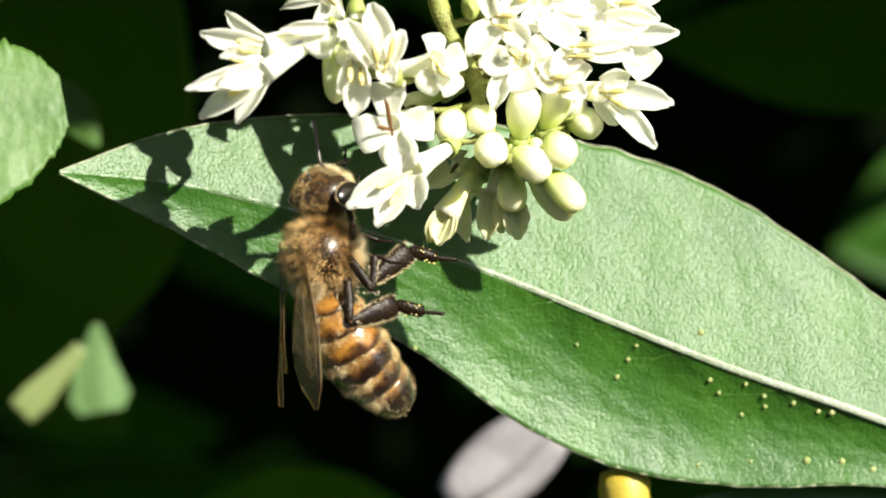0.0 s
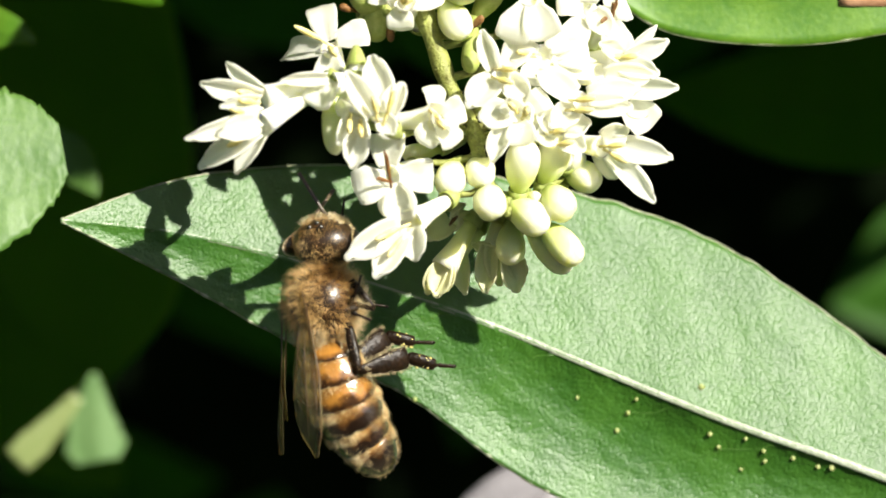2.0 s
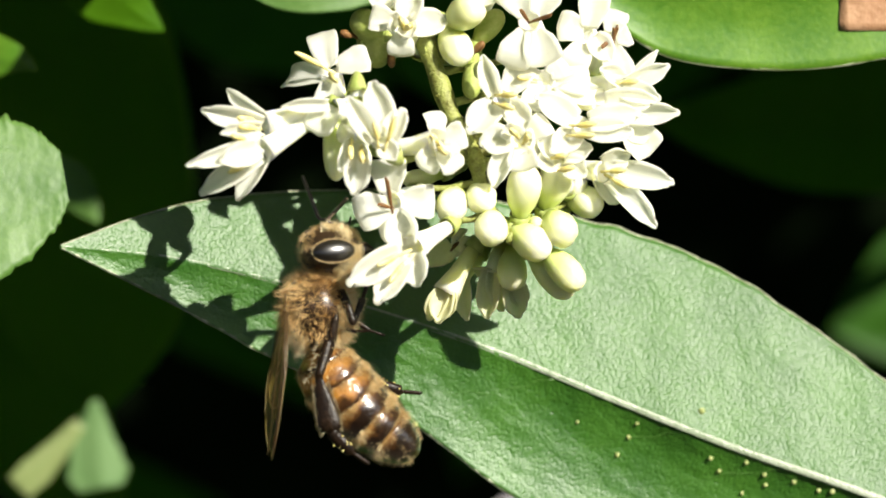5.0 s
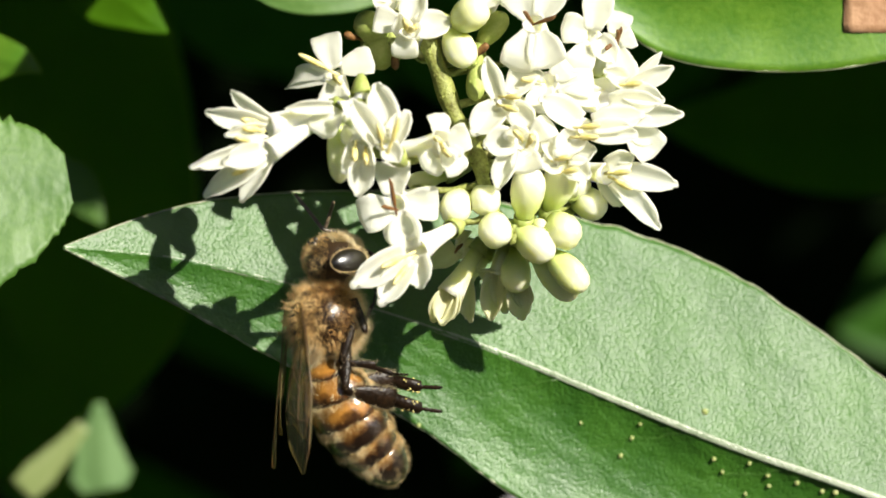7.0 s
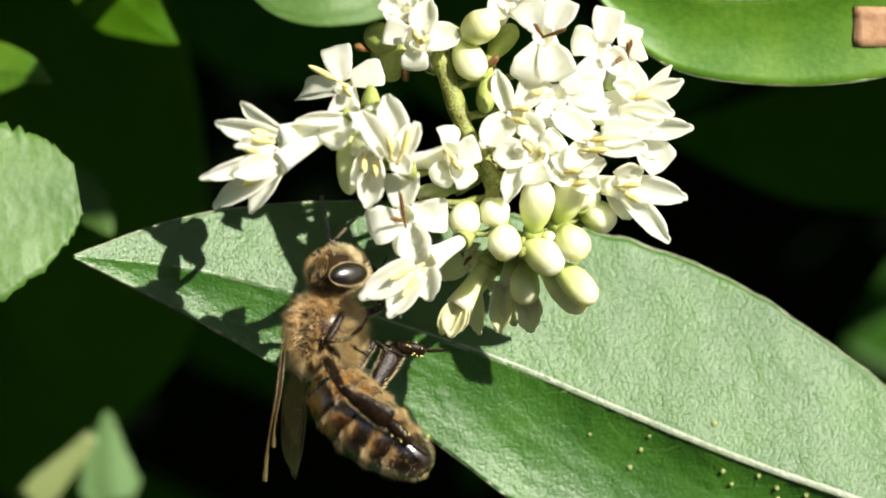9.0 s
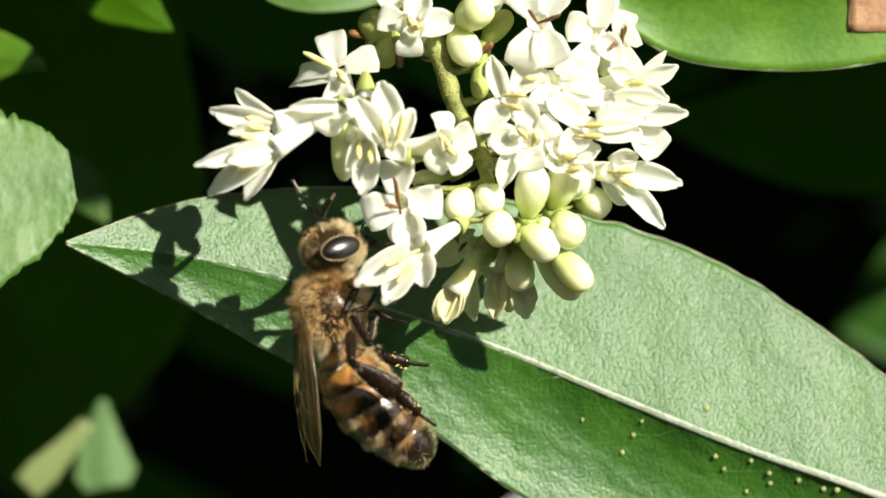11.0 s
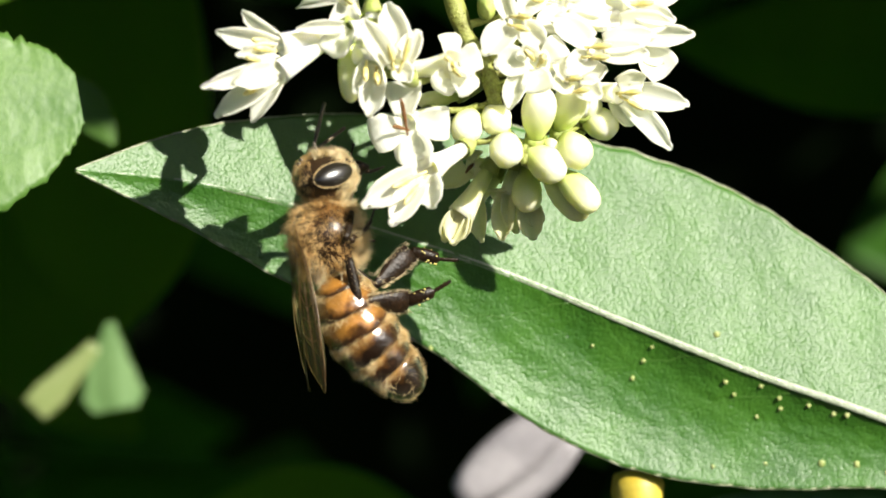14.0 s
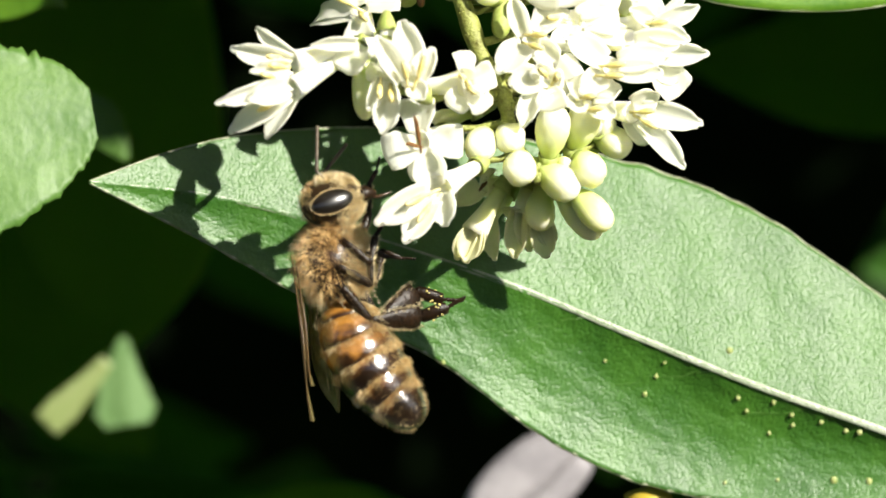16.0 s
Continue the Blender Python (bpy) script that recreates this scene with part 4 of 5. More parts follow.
def stems():
    rnd = random.Random(8)
    pts = [at_pixel(*q) - HOME for q in ((690, -160, -3), (725, -20, -2.2), (760, 80, -1.4), (798, 190, -1), (838, 262, -0.6), (850, 320, -0.2), (868, 370, 0), (895, 410, 0))]
    fine = []
    for i in range(len(pts) * 6 - 5):
        s = i / (len(pts) * 6 - 6)
        fine.append(Vector([lerp_list([p[k] for p in pts], s) for k in range(3)]))
    rad = [0.62 - 0.34 * i / len(fine) + 0.05 * math.sin(i * 1.3) for i in range(len(fine))]
    bm = tube(bmesh.new(), fine, rad, 12)
    for i in range(120):
        k = rnd.randrange(2, len(fine) - 2)
        ang = rnd.uniform(0, 6.28)
        d = (fine[k + 1] - fine[k]).normalized()
        side = d.cross(Vector((0, 1, 0))).normalized()
        n = side * math.cos(ang) + d.cross(side) * math.sin(ang)
        ball(bm, fine[k] + n * rad[k], 0.07, 5, 4)
    part("stem", bm, STEM, cluster, "rough green stem with tiny bumps")
    # the side stalk that carries the spray
    side = [at_pixel(*q) - HOME for q in ((838, 262, -0.9), (765, 262, 0.6), (690, 256, 2.3), (635, 205, 2.8), (600, 180, 2.8))]
    part("branch", tube(bmesh.new(), side, [0.32, 0.28, 0.26, 0.24, 0.2], 8), STEM, cluster)
    side = [side[i].lerp(side[i + 1], f / 6) for i in range(4) for f in range(6)]
    for end in STALKS:
        spray = end.x < -1.6 and end.z < -1.6
        start = min(side if spray else fine[4:], key=lambda j: (j - end).length)
        mid = start.lerp(end, 0.55) + Vector((0, 0.25, -0.15))
        part("branch", tube(bmesh.new(), [start, start.lerp(mid, 0.5), mid, mid.lerp(end, 0.5), end], [0.24, 0.2, 0.18, 0.17, 0.18], 8), STEM, cluster)


stems()


# ---- the bee; head up, back towards -x, its right side towards the lens ----
def hairs(spots, lo, hi, rnd, droop=(0, 0, -0.35), thick=0.022, clump=0.0):
    """Fine tapered hairs from (place, outward way) pairs."""
    verts, faces = [], []
    for p, n in spots:
        if clump and noise.noise(p * 2.1 + Vector((5, 1, 7))) < rnd.uniform(-0.75, clump):
            continue
        q = p * 1.9
        n = n + Vector((noise.noise(q), noise.noise(q + Vector((9, 0, 0))), noise.noise(q + Vector((0, 9, 0))))) * (1.1 if clump else 0)
        n = (n + Vector((rnd.gauss(0, 0.3), rnd.gauss(0, 0.3), rnd.gauss(0, 0.3))) + Vector(droop)).normalized()
        L = rnd.uniform(lo, hi)
        side = n.cross(Vector((0.3, 0.5, 0.8))).normalized()
        up = n.cross(side)
        i = len(verts)
        for k in range(3):
            c = 2 * math.pi * k / 3
            verts.append((p + (side * math.cos(c) + up * math.sin(c)) * thick) * MM)
        verts.append((p + n * L + Vector(droop) * L * 0.3) * MM)
        faces += [(i, i + 1, i + 3), (i + 1, i + 2, i + 3), (i + 2, i, i + 3)]
    me = bpy.data.meshes.new("fuzz")
    me.from_pydata(verts, [], faces)
    return me


def fuzz(name, spots, lo, hi, mat, parent, label, seed, droop=(0, 0, -0.35), thick=0.022, clump=0.0):
    me = hairs(spots, lo, hi, random.Random(seed), droop, thick, clump)
    me.materials.append(mat)
    ob = part(name, me, mat, parent, label)
    tagged(ob, kind="stuff")
    return ob


def on_ellipsoid(rnd, n, c, r, keep=lambda p: True):
    out = []
    while len(out) < n:
        d = Vector((rnd.gauss(0, 1), rnd.gauss(0, 1), rnd.gauss(0, 1))).normalized()
        p = Vector((d.x * r[0], d.y * r[1], d.z * r[2]))
        if keep(p):
            out.append((p + Vector(c), Vector((d.x / r[0], d.y / r[1], d.z / r[2])).normalized()))
    return out


bee = thing("honey_bee", "brown honey bee with amber-banded abdomen clinging to the flowers", "bee", S @ Matrix.Translation(at_pixel(572, 560, 1.8) * MM))
NECK = Vector((0.15, 0, 2.0))
WAIST = Vector((0.2, 0, -1.9))


def build_bee():
    rnd = random.Random(21)
    made = {}
    bm = ball(bmesh.new(), (0, 0, 0), (1.75, 1.85, 2.0), 28, 20)
    for v in bm.verts:
        v.co += v.co.normalized() * 0.06 * noise.noise(v.co * 1.5)
        if v.co.x < -0.6 and -1.5 < v.co.z < -0.9:
            v.co.x += 0.25
    thorax = part("thorax", bm, THORAX, bee, "furry brown thorax")
    fuzz("thorax_fur", on_ellipsoid(rnd, 13500, (0, 0, 0), (1.76, 1.86, 2.0), lambda p: (p.x > -1.2 or abs(p.y) > 0.6 or rnd.random() < 0.5) and (p.z > 0.9 or p.x < -0.7 or abs(p.y) < 0.8 or rnd.random() < 0.55)), 0.2, 0.78, HAIR, thorax, "tan fur", 1, (-0.05, 0, -0.2), 0.011, 0.75)
    fuzz("collar_fur", on_ellipsoid(rnd, 5000, (0, 0, 0), (1.8, 1.9, 2.0), lambda p: p.x > 1.0 or (p.z < -1.3 and p.x < -0.4)), 0.5, 0.95, HAIR_PALE, thorax, "pale breast fur", 2, (0.1, 0, -0.15), 0.008, 0.25)
    # head, about the neck
    bm = ball(bmesh.new(), (0.3, 0, 1.1), (1.6, 1.7, 1.3), 28, 18)
    for v in bm.verts:
        if v.co.x > 0.9:
            k = (v.co.x - 0.9) / 1.2
            v.co.y *= 1 - 0.45 * k
            v.co.z += 0.25 * k
    head = part("head", bm, HEADM, bee, "brown hairy head", Matrix.Translation(NECK * MM))
    made["head"] = head
    for side in (-1, 1):
        bm = ball(bmesh.new(), (0, 0, 0), (1.14, 0.44, 0.61), 30, 20)
        seat = Matrix.Translation(Vector((0.55, side * 1.55, 1.1)) * MM) @ pose(0, 0, 0, side * 14, -10, side * -20)
        part("eye", bm, EYE, head, "glossy black compound eye", seat)
        rim = [Vector((1.15 * math.cos(k * math.pi / 14), side * (0.06 - 0.10 * math.cos(k * math.pi / 7)), 0.62 * math.sin(k * math.pi / 14))) for k in range(29)]
        part("eye_rim", tube(bmesh.new(), rim, [0.022 + 0.012 * noise.noise(Vector((k * 0.8, side, 0))) for k in range(29)], 6), RIM, head, "tan rim round the eye", seat)
        spots = []
        for _ in range(260):
            a = rnd.uniform(0, 6.283)
            spots.append((Vector((1.17 * math.cos(a), side * 0.02, 0.64 * math.sin(a))), Vector((0.5 * math.cos(a), side * 1.0, 0.5 * math.sin(a)))))
        fuzz("eye_fringe", spots, 0.06, 0.18, HAIR_PALE, head, "pale fringe round the eye", 11, (0, 0, 0), 0.012).matrix_basis = seat
    for y, x in ((0, -0.75), (0.32, -0.95), (-0.32, -0.95)):
        part("ocellus", ball(bmesh.new(), (0, 0, 0), 0.14, 10, 7), EYE, head, "", Matrix.Translation(Vector((x, y, 2.12 - (0.2 if y else 0))) * MM))
    fuzz("head_fur", on_ellipsoid(rnd, 3600, (0.3, 0, 1.1), (1.61, 1.68, 1.31), lambda p: abs(p.y) < 0.9 or p.x < -0.75 or p.z < -0.9), 0.10, 0.30, HAIR, head, "short tan hair", 3, (-0.1, 0, 0.05), 0.008, 0.4)
    fuzz("face_fur", on_ellipsoid(rnd, 9000, (0.3, 0, 1.1), (1.66, 1.55, 1.32), lambda p: p.x > 0.25 and abs(p.y) < 1.4), 0.12, 0.34, HAIR_PALE, head, "pale face hair", 31, (0.3, 0, 0.1), 0.013, 0.5)
    fuzz("crown_fur", on_ellipsoid(rnd, 2600, (0.3, 0, 1.1), (1.6, 1.6, 1.3), lambda p: p.z > 0.75 and p.x > -0.5 and abs(p.y) < 1.1), 0.2, 0.46, HAIR_PALE, head, "pale tuft between the antennae", 33, (0.1, 0, 0.2), 0.013, 0.6)
    bm = tube(bmesh.new(), [(1.6, 0, 1.15), (2.2, 0, 1.3), (2.7, 0, 1.25)], [0.55, 0.42, 0.12], 10)
    part("mandible", bm, CHITIN, head, "dark mouthparts")
    bm = tube(bmesh.new(), [(2.2, 0, 1.15), (2.8, 0.05, 1.0), (3.5, 0.05, 1.15)], [0.14, 0.1, 0.05], 8)
    part("tongue", bm, HEADM, head, "slender brown tongue")
    for side in (-1, 1):
        # the scape lies back along the head, the jointed whip stands on it
        pts, rad = [(0.55, 0, -0.1), (0.3, 0, 0.12), (0.02, 0, 0.42)], [0.08, 0.09, 0.08]
        for k in range(1, 11):
            pts += [(0.012 * k, 0, 0.42 + 0.24 * k - 0.12), (0.012 * k, 0, 0.42 + 0.24 * k)]
            rad += [0.11, 0.09]
        part("antenna", tube(bmesh.new(), pts, rad, 8), FEELER, head, "dark jointed antenna", Matrix.Translation(Vector((-0.2, side * 0.42, 2.34)) * MM))
    made["antennae"] = [o for o in head.children if o.name.startswith("antenna")]
    # abdomen about the waist: overlapping rings that curl towards the belly
    stations = [0.0, 0.75, 2.0, 3.3, 4.6, 5.8, 6.9, 7.8]
    radius = [0.45, 1.45, 1.78, 1.86, 1.74, 1.44, 1.02, 0.25]

    def spine(d):
        k = radians(36) / 7.25
        return Vector(((1 - math.cos(k * d)) / k, 0, -math.sin(k * d) / k)), k * d

    root = None
    for i in range(6):
        d0, d1 = (stations[i], stations[i + 1]) if i < 5 else (stations[5], stations[7])
        bm = bmesh.new()
        steps = 7
        rings = []
        for q in range(steps + 1):
            f = q / steps
            d = d0 + (d1 + (0.22 if i < 5 else 0) - d0) * f
            c, turn = spine(d)
            r = np.interp(d, stations, radius)
            r = float(r) * (1 + 0.055 * math.sin(math.pi * f) + 0.02 * f)
            if i == 5:
                r = radius[5] * math.sqrt(max(0.0, 1 - (f * 0.985) ** 1.7)) + 0.05
            u = Vector((math.cos(turn), 0, math.sin(turn)))
            ring = []
            for k in range(26):
                a = 2 * math.pi * k / 26
                w = 0.90 if math.cos(a) > 0 else 0.97
                ring.append(bm.verts.new(c + u * (math.cos(a) * r * w) + Vector((0, 1, 0)) * math.sin(a) * r * 1.02))
            rings.append(ring)
        uv = bm.loops.layers.uv.new("unwrapped")
        for q, (a, b) in enumerate(zip(rings, rings[1:])):
            for k in range(26):
                face = bm.faces.new((a[k], a[(k + 1) % 26], b[(k + 1) % 26], b[k]))
                for loop, x, y in zip(face.loops, (k, k + 1, k + 1, k), (q, q, q + 1, q + 1)):
                    loop[uv].uv = (x / 26, y / steps)
        bm.faces.new(rings[0])
        bm.faces.new(rings[-1])
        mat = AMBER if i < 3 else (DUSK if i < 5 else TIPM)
        if root is None:
            root = part("abdomen", bm, mat, bee, "glossy amber and dark banded abdomen", Matrix.Translation(WAIST * MM))
        else:
            part("abdomen_ring", bm, mat, root, "dark ring with a pale hair band" if i > 2 else "amber ring with a dark edge")
    made["abdomen"] = root
    spots = []
    for i, n in ((1, 2600), (2, 1600), (3, 3600), (4, 4200), (5, 3200)):
        for _ in range(n):
            d = stations[i] + (rnd.uniform(-0.1, 0.42) if i > 1 else rnd.uniform(-0.6, 0.9))
            c, turn = spine(d)
            a = rnd.uniform(0, 6.283)
            r = float(np.interp(d, stations, radius))
            u = Vector((math.cos(turn), 0, math.sin(turn))) * math.cos(a) + Vector((0, 1, 0)) * math.sin(a)
            spots.append((c + u * r * 0.98, (u * 0.6 + Vector((math.sin(turn), 0, -math.cos(turn)))).normalized()))
    fuzz("band_fur", spots, 0.16, 0.40, HAIR_BAND, root, "tan hair bands", 4, (0, 0, -0.1), 0.012, 0.7)
    spots = []
    for edge in stations[1:6]:
        for _ in range(650):
            d = edge + rnd.uniform(0.1, 0.3)
            c, turn = spine(d)
            a = rnd.uniform(0, 6.283)
            u = Vector((math.cos(turn), 0, math.sin(turn))) * math.cos(a) + Vector((0, 1, 0)) * math.sin(a)
            spots.append((c + u * float(np.interp(d, stations, radius)), (u * 0.45 + Vector((math.sin(turn), 0, -math.cos(turn)))).normalized()))
    fuzz("ring_fringe", spots, 0.25, 0.5, HAIR_BAND, root, "pale hair fringes", 14, (0, 0, -0.05), 0.008, 0.2)
    spots = []
    for _ in range(700):
        d = rnd.uniform(5.4, 7.7)
        c, turn = spine(d)
        a = rnd.uniform(0, 6.283)
        r = radius[5] * math.sqrt(max(0.02, 1 - ((d - 5.8) / 2.0) ** 1.7)) if d > 5.8 else radius[5]
        u = Vector((math.cos(turn), 0, math.sin(turn))) * math.cos(a) + Vector((0, 1, 0)) * math.sin(a)
        spots.append((c + u * r, (u + Vector((math.sin(turn), 0, -math.cos(turn))) * 0.4).normalized()))
    for _ in range(2600):
        d = rnd.uniform(0.8, 5.7)
        c, turn = spine(d)
        a = rnd.uniform(0, 6.283)
        u = Vector((math.cos(turn), 0, math.sin(turn))) * math.cos(a) + Vector((0, 1, 0)) * math.sin(a)
        spots.append((c + u * float(np.interp(d, stations, radius)), (u * 0.5 + Vector((math.sin(turn), 0, -math.cos(turn)))).normalized()))
    fuzz("tail_fur", spots, 0.14, 0.36, HAIR_BAND, root, "pale tail bristles", 5, (0, 0, 0), 0.0075)

    # wings, folded back along the abdomen
    def wing(length, width, lead, side, name, m):
        grid = []
        n, k = 16, 6
        for i in range(n + 1):
            s = i / n
            h = width * max(0.06, lerp_list([0.12, 0.36, 0.66, 0.92, 1.0, 0.88, 0.25], s))
            grid.append([Vector((0.10 * math.sin(5 * s + 2 * j / k) * (0.4 + s), side * (lead * h + h * (j / k) * -1), -s * length)) for j in range(k + 1)])
        w = part(name, sheet(bmesh.new(), grid, 0.02), WING, bee, "clear brown-tinted wing", m)
        lines = [[(0, 0), (8, 0), (14, 0), (16, 2)], [(0, 1), (7, 1), (13, 1), (15, 1)], [(1, 2), (7, 3), (11, 3), (14, 4)], [(1, 4), (6, 5), (10, 6)], [(7, 1), (8, 3), (6, 5)], [(11, 1), (11, 3), (10, 5)]]
        for q in lines:
            part("vein", tube(bmesh.new(), [grid[i][j] + Vector((-0.015, 0, 0)) for i, j in q], 0.036 if q[0] == (0, 0) else 0.018, 6), VEIN, w, "brown wing vein")
        return w

    made["wings"] = []
    for side in (-1, 1):
        made["wings"].append(wing(8.6, 2.1, 0.35, side, "forewing", Matrix.Translation(Vector((-1.7, side * 1.25, 0.7)) * MM) @ pose(0, 0, 0, side * 8, -1, 0) @ pose(0, 0, 0, 0, 0, side * -18)))
        made["wings"].append(wing(6.2, 1.6, 0.2, side, "hindwing", Matrix.Translation(Vector((-1.5, side * 1.35, 0.1)) * MM) @ pose(0, 0, 0, side * 6, -1, 0) @ pose(0, 0, 0, 0, 0, side * -22)))

    # legs: femur, then tibia and foot carried by it; each along its own z
    def leg(name, hip, lf, lt, lfoot, fat):
        bm = tube(bmesh.new(), [(0, 0, -0.3), (0, 0, 0.1 * lf), (0, 0, 0.45 * lf), (0, 0, 0.85 * lf), (0, 0, lf)], [r * fat * (0.62 if name == "hind_leg" else 0.9) for r in (0.24, 0.3, 0.36, 0.29, 0.24)], 10, True, 0.75)
        femur = part(name, bm, CHITIN, bee, "dark brown leg", Matrix.Translation(Vector(hip) * MM))
        hind = name == "hind_leg"
        wide = 1.7 if hind else 1.0
        # the shin widens to its end; the hind one is a flat paddle
        bm = tube(bmesh.new(), [(0, 0, -0.08), (0, 0, 0.12 * lt), (0, 0, 0.45 * lt), (0, 0, 0.8 * lt), (0, 0, 0.97 * lt), (0, 0, lt)], [0.15 * fat, 0.19 * fat, 0.22 * fat * wide, 0.27 * fat * wide, 0.26 * fat * wide, 0.18 * fat * wide], 12, True, 0.4)
        for v in bm.verts:
            v.co += v.co.normalized() * 0.03 * noise.noise(v.co * 3)
        for _ in range(380 if hind else 60):
            # bristles along both edges
            a = rnd.choice((0, math.pi)) + rnd.gauss(0, 0.35)
            z = rnd.uniform(0.12, 1.03) * lt
            r = fat * wide * float(np.interp(z / lt, (0, 0.45, 0.8, 1), (0.15, 0.22, 0.27, 0.22)))
            p = Vector((math.cos(a) * r, math.sin(a) * r * 0.4, z))
            n = Vector((math.cos(a) + rnd.gauss(0, 0.2), math.sin(a) + rnd.gauss(0, 0.2), 0.9)).normalized() * rnd.uniform(0.10, 0.30)
            e = Vector((0.010, 0.010, 0))
            vs = [bm.verts.new(q) for q in (p - e, p + e, p + Vector((0.014, -0.014, 0.01)), p + n)]
            for tri in ((0, 1, 3), (1, 2, 3), (2, 0, 3)):
                bm.faces.new([vs[k] for k in tri]).material_index = 1
        tibia = part("tibia", bm, CHITIN, femur, "flattened dark shin with a pale fringe")
        tibia.data.materials.append(HAIR_PALE)
        first = 0.62 * lfoot
        pts = [(0, 0, -0.05), (0, 0, 0.08 * first), (0, 0, 0.5 * first), (0, 0, 0.92 * first), (0, 0, first)]
        rad = [0.10 * fat * wide, 0.15 * fat * wide, 0.16 * fat * wide, 0.14 * fat * wide, 0.08 * fat]
        for k in range(1, 5):
            z = first + (lfoot - first) * k / 4
            pts += [(0.04 * k, 0, z - 0.14), (0.05 * k, 0, z - 0.02)]
            rad += [0.065 * fat, 0.095 * fat]
        bm = tube(bmesh.new(), pts, rad, 8, True, 0.55)
        for sgn in (-1, 1):
            tube(bm, [(0.2, 0, lfoot - 0.05), (0.22, sgn * 0.08, lfoot + 0.05), (0.26, sgn * 0.13, lfoot + 0.03)], [0.06, 0.05, 0.03], 5)
        if name == "hind_leg":
            for _ in range(16):
                n0 = len(bm.faces)
                z = rnd.uniform(0.5, 1.5)
                ball(bm, (rnd.choice((-1, 1)) * rnd.uniform(0.2, 0.45) * (1.2 - 0.4 * z), rnd.gauss(0, 0.14), z), rnd.uniform(0.03, 0.075), 5, 4)
                bm.faces.ensure_lookup_table()
                for f in bm.faces[n0:]:
                    f.material_index = 1
        foot = part("foot", bm, CHITIN, femur, "dark clawed foot dusted with yellow pollen" if name == "hind_leg" else "dark clawed foot")
        foot.data.materials.append(POLLEN)
        spots = []
        for _ in range(160 if hind else 60):
            a = rnd.uniform(0, 6.283)
            z = rnd.uniform(0.05, 1.0) * lt
            r = 0.26 * fat * wide
            spots.append((Vector((math.cos(a) * r * 0.9, math.sin(a) * r * 0.4, z)), Vector((math.cos(a), math.sin(a), 0.5))))
        fuzz("leg_hair", spots, 0.10, 0.30, HAIR_PALE, femur, "pale leg fringe", 7, (0, 0, 0.3), 0.010)
        made.setdefault("legs", {})[(name, hip[1] < 0)] = (femur, tibia, foot, Vector(hip), lf, lt, lfoot)

    for s in (-1, 1):
        leg("front_leg", (1.3, s * 1.25, 0.9), 1.6, 1.5, 1.5, 0.75)
        leg("middle_leg", (0.95, s * 1.65, -0.3), 1.9, 1.8, 1.8, 0.85)
        leg("hind_leg", (0.8, s * 1.5, -1.3), 2.3, 2.9, 2.5, 1.35)
    return made


BEE = build_bee()


# ---- motion ----
def between(rows, t):
    for a, b in zip(rows, rows[1:]):
        if t <= b[0]:
            f = (t - a[0]) / (b[0] - a[0])
            return [x + (y - x) * f for x, y in zip(a[1:], b[1:])]
    return list(rows[-1][1:])


def bee_pose(row):
    x, z, lean, roll = row
    return pose(x * MM, -1.8 * MM, z * MM) @ pose(0, 0, 0, 0, lean) @ pose(0, 0, 0, 0, 0, roll)


def limb(made, target, body, pole, foot_way):
    """Poses of femur, tibia and foot that bring the ankle towards a target in the subject's frame, mm."""
    femur, tibia, foot, hip, lf, lt, lfoot = made
    back = body.inverted()
    goal = (back @ (Vector(target) * MM)) / MM
    toe = (back.to_3x3() @ Vector(foot_way)).normalized()
    ankle = goal - toe * lfoot
    to = ankle - hip
    reach = max(0.55 * (lf + lt) * 0.6, min(to.length, (lf + lt) * 0.985))
    to = to.normalized()
    a = (lf * lf - lt * lt + reach * reach) / (2 * reach)
    h = math.sqrt(max(0.0, lf * lf - a * a))
    pole = back.to_3x3() @ Vector(pole)
    side = (pole - to * pole.dot(to)).normalized()
    knee = hip + to * a + side * h
    ankle = hip + to * reach
    toe = (goal - ankle).normalized() if (goal - ankle).length > 0.3 else toe
    # the flat of each piece lies square to the lens
    v = back.to_3x3() @ Vector((0, 1, 0.2))
    mf = along(hip, knee - hip, (knee - hip).cross(v))
    mt = mf.inverted() @ along(knee, ankle - knee, (ankle - knee).cross(v))
    mo = mf.inverted() @ along(ankle, toe, toe.cross(v))
    return mf, mt, mo


